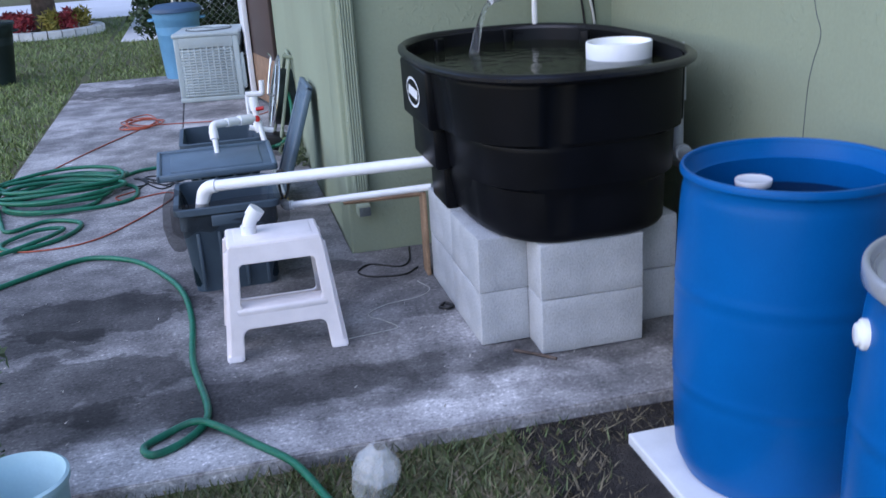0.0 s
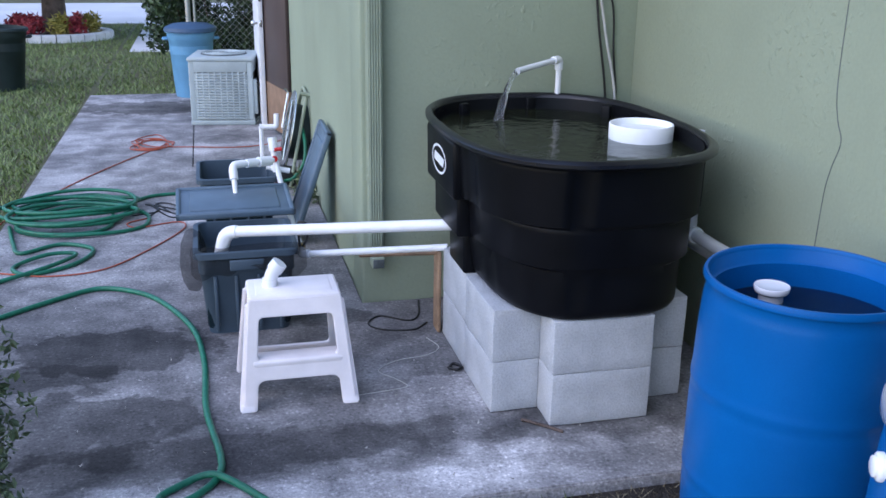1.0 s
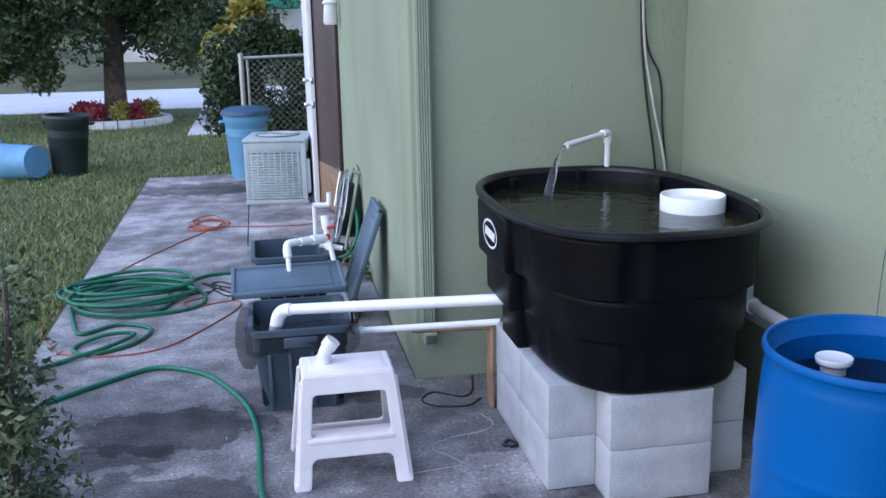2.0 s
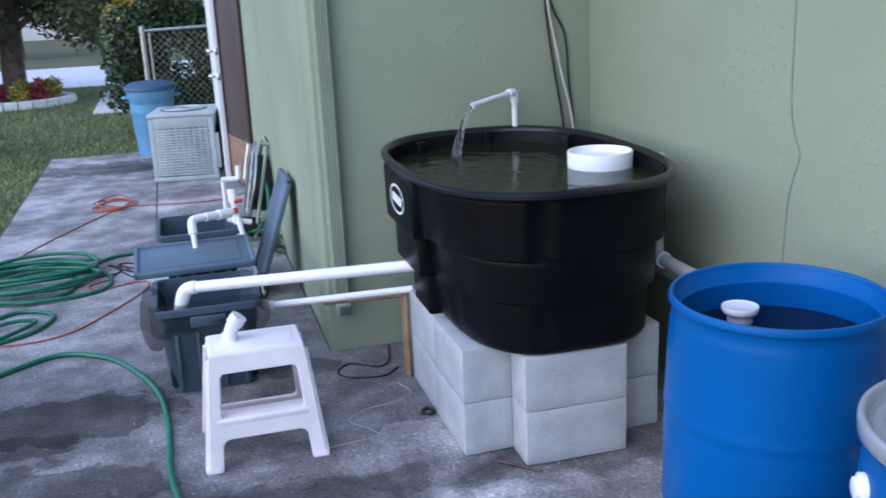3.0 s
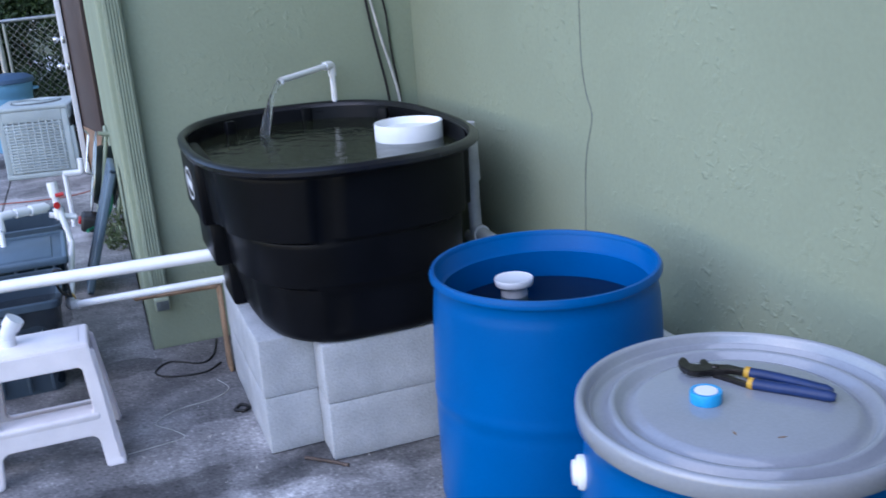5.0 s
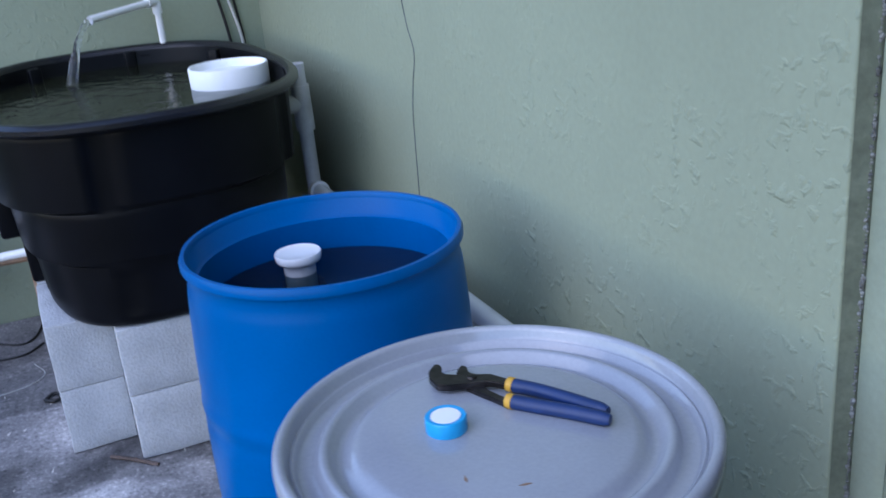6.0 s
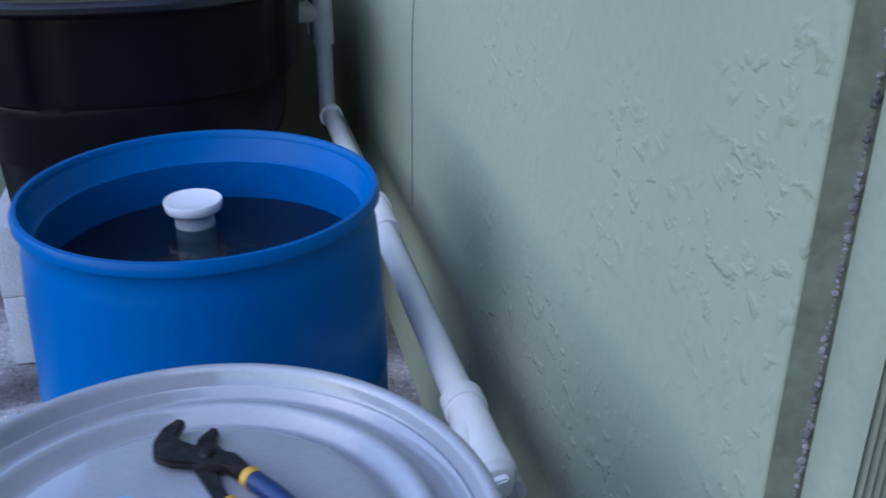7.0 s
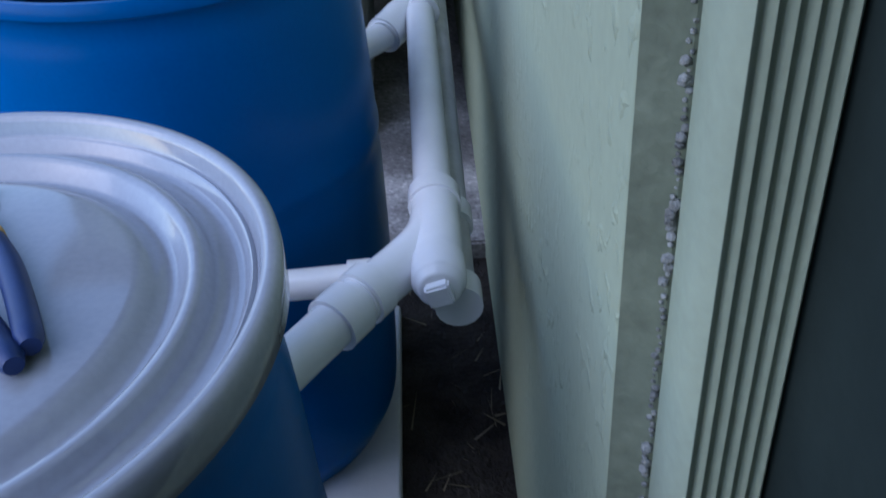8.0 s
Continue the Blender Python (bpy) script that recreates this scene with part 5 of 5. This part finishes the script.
# ---- fence, hedge and garden ----
fn = thing("chain_fence", "galvanised chain-link fence panel before the hedge", "fence", pose(-0.66, 11.0, GZ))
part("post", tube([(0, 0, 0), (0, 0, 1.36)], 0.03, 12), STEEL, fn)
part("post_cap", lathe([(0.034, 1.34), (0.034, 1.37), (0.0, 1.385)], 12), STEEL, fn)
part("top_rail", tube([(0, 0, 1.32), (1.2, 0.05, 1.35)], 0.02, 10), STEEL, fn)
part("gate_post", tube([(0.07, 0, 0), (0.07, 0, 1.30)], 0.016, 8), STEEL, fn)
V, F = [], []
for s in (-1, 1):
    for k in range(-18, 30):
        x0 = k * 0.075
        a, b = (x0, 0.05), (x0 + s * 1.25, 1.30)
        t0, t1 = 0.0, 1.0
        dx = b[0] - a[0]
        lo, hi = sorted(((0.08 - a[0]) / dx, (1.15 - a[0]) / dx))
        t0, t1 = max(0, lo), min(1, hi)
        if t1 <= t0:
            continue
        p, q = (a[0] + dx * t0, a[1] + 1.25 * t0), (a[0] + dx * t1, a[1] + 1.25 * t1)
        i = len(V)
        w = 0.0018
        V += [(p[0] - w, 0, p[1]), (p[0] + w, 0, p[1]), (q[0] + w, 0, q[1]), (q[0] - w, 0, q[1]), (p[0], w, p[1]), (q[0], w, q[1])]
        F += [(i, i + 1, i + 2, i + 3), (i, i + 4, i + 5, i + 3), (i + 4, i + 1, i + 2, i + 5)]
soup("wire_mesh", V, F, STEEL, fn)["kind"] = "stuff"

rng = np.random.default_rng(11)


def shrub(name, label, centres, n, size, material, stems):
    t = thing(name, label, "shrub")
    leaves("foliage", centres, n, size, 1.0, material, t, rng)
    for a, b in stems:
        part("stem", tube([a, ((a[0] + b[0]) / 2 + 0.03, (a[1] + b[1]) / 2, (a[2] + b[2]) / 2), b], 0.012, 6, radii=[0.02, 0.014, 0.006]), BARK, t)
    return t


hc = [(-0.9 + 1.35 * rng.random(), 11.75 + 0.8 * rng.random(), 0.25 + 1.05 * rng.random(), 0.32) for _ in range(22)] + [(-0.55 + 0.5 * rng.random(), 11.9, 1.35 + 0.25 * rng.random(), 0.25) for _ in range(5)] + [(-0.98, 11.6, 0.55, 0.25), (-0.95, 11.6, 0.9, 0.25)]
shrub("hedge_shrub", "dense dark green shrub behind the fence", hc, 15000, 0.075, HEDGE_LEAF, [((-0.4, 12.1, GZ), (-0.5, 12.0, 1.1)), ((0.0, 12.2, GZ), (0.1, 12.1, 1.0)), ((-0.75, 12.1, GZ), (-0.8, 11.9, 0.9))])
shrub("palm_shrub", "yellow-green fronds above the hedge", [(-0.55, 13.0, 1.75, 0.25), (-0.9, 13.4, 1.3, 0.3)], 700, 0.22, YELLOW_LEAF, [((-0.6, 13.1, GZ), (-0.55, 13.0, 1.6))])

TRX, TRY = -2.95, 17.2
tree = thing("tree", "broad evergreen tree in a ringed flower bed", "tree")
part("trunk", tube(smooth_path([(TRX, TRY, GZ - 0.1), (TRX, TRY, 0.15), (TRX + 0.02, TRY, 0.8), (TRX + 0.05, TRY, 1.5), (TRX + 0.0, TRY, 2.3), (TRX - 0.1, TRY, 3.4)], 4), 0.16, 14, radii=list(np.linspace(0.23, 0.10, 21))), BARK, tree)
limbs = []
for k in range(11):
    a = k * 2.4
    z0 = 1.05 + 0.14 * k
    e = (TRX + (1.3 + 0.5 * rng.random()) * math.cos(a), TRY + 1.4 * math.sin(a), z0 + 0.25 + 0.7 * rng.random())
    limbs.append(e)
    part("limb", tube(smooth_path([(TRX + 0.03, TRY, z0), (TRX + 0.5 * math.cos(a), TRY + 0.5 * math.sin(a), z0 + 0.35), e], 4), 0.05, 8, radii=list(np.linspace(0.07, 0.015, 9))), BARK, tree)
tc = [(x + 0.35 * rng.normal(), y + 0.35 * rng.normal(), z + 0.25 * rng.normal(), 0.42) for x, y, z in limbs for _ in range(4)]
tc += [(TRX + 1.5 * rng.normal(), TRY + 1.1 * rng.normal(), 2.1 + 1.3 * rng.random(), 0.55) for _ in range(45)]
tc += [(TRX - 2.6 + 1.7 * rng.random(), TRY + 0.8 * rng.normal(), 0.9 + 1.0 * rng.random(), 0.38) for _ in range(16)]
tc += [(TRX + 1.0 + 1.0 * rng.random(), TRY + 0.6 * rng.normal(), 1.15 + 1.0 * rng.random(), 0.38) for _ in range(9)]
tc += [(TRX - 3.4 + 5.2 * rng.random(), TRY + 0.9 * rng.normal(), 1.15 + 1.2 * rng.random(), 0.42) for _ in range(60)]
leaves("crown", tc, 46000, 0.11, 1.0, TREE_LEAF, tree, rng)

bed = thing("bed_edging", "white round kerb ring round the tree", "edging", pose(TRX + 0.02, TRY - 0.15, GZ))
for k in range(26):
    a0, a1 = 6.2832 * k / 26 + 0.01, 6.2832 * (k + 1) / 26 - 0.01
    b = bmesh.new()
    V = [[b.verts.new((r * math.cos(a), r * math.sin(a) * 0.9, z)) for r, z in ((0.78, 0), (0.93, 0), (0.93, 0.11), (0.90, 0.13), (0.80, 0.13), (0.78, 0.11))] for a in (a0, a1)]
    for i in range(6):
        b.faces.new((V[0][i], V[0][(i + 1) % 6], V[1][(i + 1) % 6], V[1][i]))
    b.faces.new(V[0])
    b.faces.new(V[1])
    bmesh.ops.recalc_face_normals(b, faces=b.faces)
    part("edging_stone", b, KERB_WHITE, bed)
tagged(obj("bed_soil", moved(lathe([(0.0, 0.08), (0.5, 0.06), (0.78, 0.03)], 32), Matrix.Translation((TRX + 0.02, TRY - 0.15, GZ))), DIRT), "dark soil inside the flower bed ring", "soil", kind="structure")
for x, y, mtl, lab in ((-0.55, -0.25, RED_LEAF, "crimson bedding plant in the flower bed"), (-0.30, -0.42, RED_LEAF, "crimson bedding plant in the flower bed"), (0.15, -0.45, YELLOW_LEAF, "yellow-green bedding plant in the flower bed"), (0.38, -0.35, RED_LEAF, "crimson bedding plant in the flower bed"), (0.58, -0.2, YELLOW_LEAF, "yellow-green bedding plant in the flower bed")):
    t = thing("bedding_plant", lab, "plant", pose(TRX + x, TRY - 0.15 + y, GZ + 0.05), group="bedding plants")
    leaves("foliage", [(0, 0, 0.17, 0.2), (0.05, 0.05, 0.25, 0.15)], 380, 0.11, 1.0, mtl, t, rng, 0.3)
    part("stem", tube([(0, 0, 0), (0.0, 0.01, 0.25)], 0.008, 6), BARK, t)

# ---- street and distance ----
tagged(obj("road", box(-260, 260, 19.6, 25.2, GZ - 0.1, GZ + 0.012), ASPHALT, smooth=False), "pale grey residential street", "road", kind="structure")
tagged(obj("walkway", box(-1.62, -0.6, 14.9, 19.6, GZ - 0.1, GZ + 0.015, 0.01), ASPHALT), "pale concrete front walkway across the lawn", "walkway", kind="structure")
tagged(obj("backdrop", box(-200, 200, 130, 131, -1, 16), TREE_LEAF, smooth=False), "distant dark line of trees", "backdrop", kind="structure")


def house(x, y, w, d, h):
    t = thing("far_house", "white single-storey house across the street", "house", pose(x, y, GZ), group="far houses")
    part("wall", box(-w / 2, w / 2, 0, d, 0, h, 0.02), FAR_WALL, t)
    b = bmesh.new()
    o_ = 0.5
    v = [b.verts.new(p) for p in ((-w / 2 - o_, -o_, h), (w / 2 + o_, -o_, h), (w / 2 + o_, d + o_, h), (-w / 2 - o_, d + o_, h), (-w / 2 + 2, d / 2, h + 1.5), (w / 2 - 2, d / 2, h + 1.5))]
    for f in ((0, 1, 5, 4), (1, 2, 5), (2, 3, 4, 5), (3, 0, 4), (3, 2, 1, 0)):
        b.faces.new([v[i] for i in f])
    part("roof", b, FAR_ROOF, t)
    for k in range(4):
        xx = -w / 2 + w * (k + 0.5) / 4
        wd = part("window", box(xx - 0.7, xx + 0.7, -0.06, 0.02, 0.9, 2.0, 0.02), WHITE_PAINT, t)
        part("pane", box(xx - 0.6, xx + 0.6, -0.085, -0.05, 1.0, 1.9), AC_DARK, wd)
    return t


ha = house(2.0, 42, 16, 9, 2.7)
part("awning", box(-3.2, -0.6, -1.6, -0.55, 2.05, 2.5, 0.05), AWNING, ha, "green canvas awning")
house(-20, 46, 15, 9, 2.7)
for x, y, s in ((-4.6, 30.0, 0.8), (-11, 31, 1.0), (-15, 38, 1.2), (4, 33, 0.9)):
    t = thing("far_tree", "dark green yard tree across the street", "tree", pose(x, y, GZ), group="far trees")
    part("trunk", tube([(0, 0, -0.1), (0.03, 0, 1.2 * s), (0, 0, 2.6 * s)], 0.15, 10, radii=[0.2, 0.14, 0.08]), BARK, t)
    for k in range(4):
        part("limb", tube([(0, 0, 1.3 * s), (0.9 * math.cos(k * 1.7), 0.9 * math.sin(k * 1.7), 2.3 * s)], 0.05, 6, radii=[0.07, 0.02]), BARK, t)
    cs = [(1.1 * s * rng.normal(), 1.1 * s * rng.normal(), (2.4 + 1.3 * rng.random()) * s, 0.7) for _ in range(26)]
    leaves("crown", cs, 4500, 0.2, 1.0, TREE_LEAF, t, rng)

# foreground bush at the lawn edge
fb = [(-1.33 + 0.20 * rng.random(), 2.15 + 0.12 * rng.normal(), 0.10 + 0.95 * rng.random(), 0.12) for _ in range(30)]
shrub("garden_bush", "small-leaved green garden bush beside the slab", fb, 6500, 0.030, BUSH_LEAF, [((-1.3, 2.2, GZ), (-1.25, 2.15, 1.0)), ((-1.35, 2.1, GZ), (-1.3, 2.2, 0.8)), ((-1.3, 2.15, GZ), (-1.14, 2.1, 1.1))])

# ---- grass and loose litter ----
rng = np.random.default_rng(21)
sp_ = []
while len(sp_) < 16000:
    x, y = -2.4 + 3.3 * rng.random(), 1.0 + 1.2 * rng.random()
    if y < 2.17 and x < 0.46 + 0.13 * rng.normal() and noise.noise((x * 2.2, y * 2.2, 3)) > -0.12 - 0.5 * (x < 0.35):
        sp_.append((x, y, GZ))
tagged(blades("lawn_edge_grass", sp_, 0.035, EDGE_BLADE, rng), "short green grass along the slab edge", "grass", kind="stuff")
sp_ = [(-2.4 + 3.05 * rng.random(), 0.9 + 1.26 * rng.random(), GZ) for _ in range(9000)]
tagged(blades("dry_edge_grass", sp_, 0.028, DRY_BLADE, rng, 0.9), "dry straw grass along the slab edge", "grass", kind="stuff")
sp_ = []
for _ in range(70000):
    y = 4 + 15.5 * rng.random() ** 1.3
    x = -1.8 - (0.5 + 0.45 * y) * rng.random()
    sp_.append((x, y, GZ))
for _ in range(16000):
    x, y = -1.75 + 3.0 * rng.random(), 10.65 + 8.8 * rng.random()
    if not (-1.62 < x < -0.6 and y > 14.9):
        sp_.append((x, y, GZ))
tagged(blades("lawn_grass", sp_, 0.045, GRASS_BLADE, rng, 0.6, 0.007), "short green lawn grass", "grass", kind="stuff")
tagged(obj("dirt_strip", box(0.42, 1.555, -1.5, 2.178, GZ - 0.05, GZ + 0.006), DIRT, smooth=False), "bare dark damp soil beside the house wall", "soil", kind="structure")
sp_ = [(1.35 + 0.19 * rng.random(), 0.3 + 1.85 * rng.random(), GZ) for _ in range(90)] + [(0.66 + 0.5 * rng.random(), 1.95 + 0.22 * rng.random(), GZ) for _ in range(250)]
tagged(blades("soil_litter", sp_, 0.03, DRY_BLADE, rng, 1.2, 0.003), "dry grass litter on the bare soil", "litter", kind="stuff")

ck = thing("wall_crack", "thin dark crack running up the stucco wall", "crack", kind="stuff")
hose_part("crack", [(1.5300, 2.389, 1.897), (1.5300, 2.364, 1.631), (1.5300, 2.359, 1.286), (1.5300, 2.335, 1.168), (1.5300, 2.300, 1.094), (1.5300, 2.330, 1.001), (1.5300, 2.349, 0.912), (1.5300, 2.359, 0.715), (1.5300, 2.369, 0.518)], 0.0022, AC_DARK, ck, 8, 6)

# flecks of grit and dead leaf on the slab
rng = np.random.default_rng(31)
sp_ = [(-1.7 + 3.0 * rng.random(), 2.25 + 3.5 * rng.random() ** 1.4, 0.001) for _ in range(260)]
sp_ = [p for p in sp_ if not (p[0] > 0.15 and p[1] > 3.9)]
tagged(blades("slab_litter", sp_, 0.006, KERB_LEAF, rng, 1.5, 0.004), "pale flecks of litter on the slab", "litter", kind="stuff")
for x, y, a in ((-1.42, 6.6, 20), (-1.52, 2.75, 40)):
    t = obj("paper_scrap", slab_shape([(-0.025, -0.012), (0.02, -0.016), (0.028, 0.01), (-0.018, 0.014)], 0.001, 0.004, 0.001), WHITE_PAINT)
    t.matrix_world = pose(x, y, 0, 0, 0, a)
    tagged(t, "small white scrap of paper on the slab", "scrap", group="paper scraps")
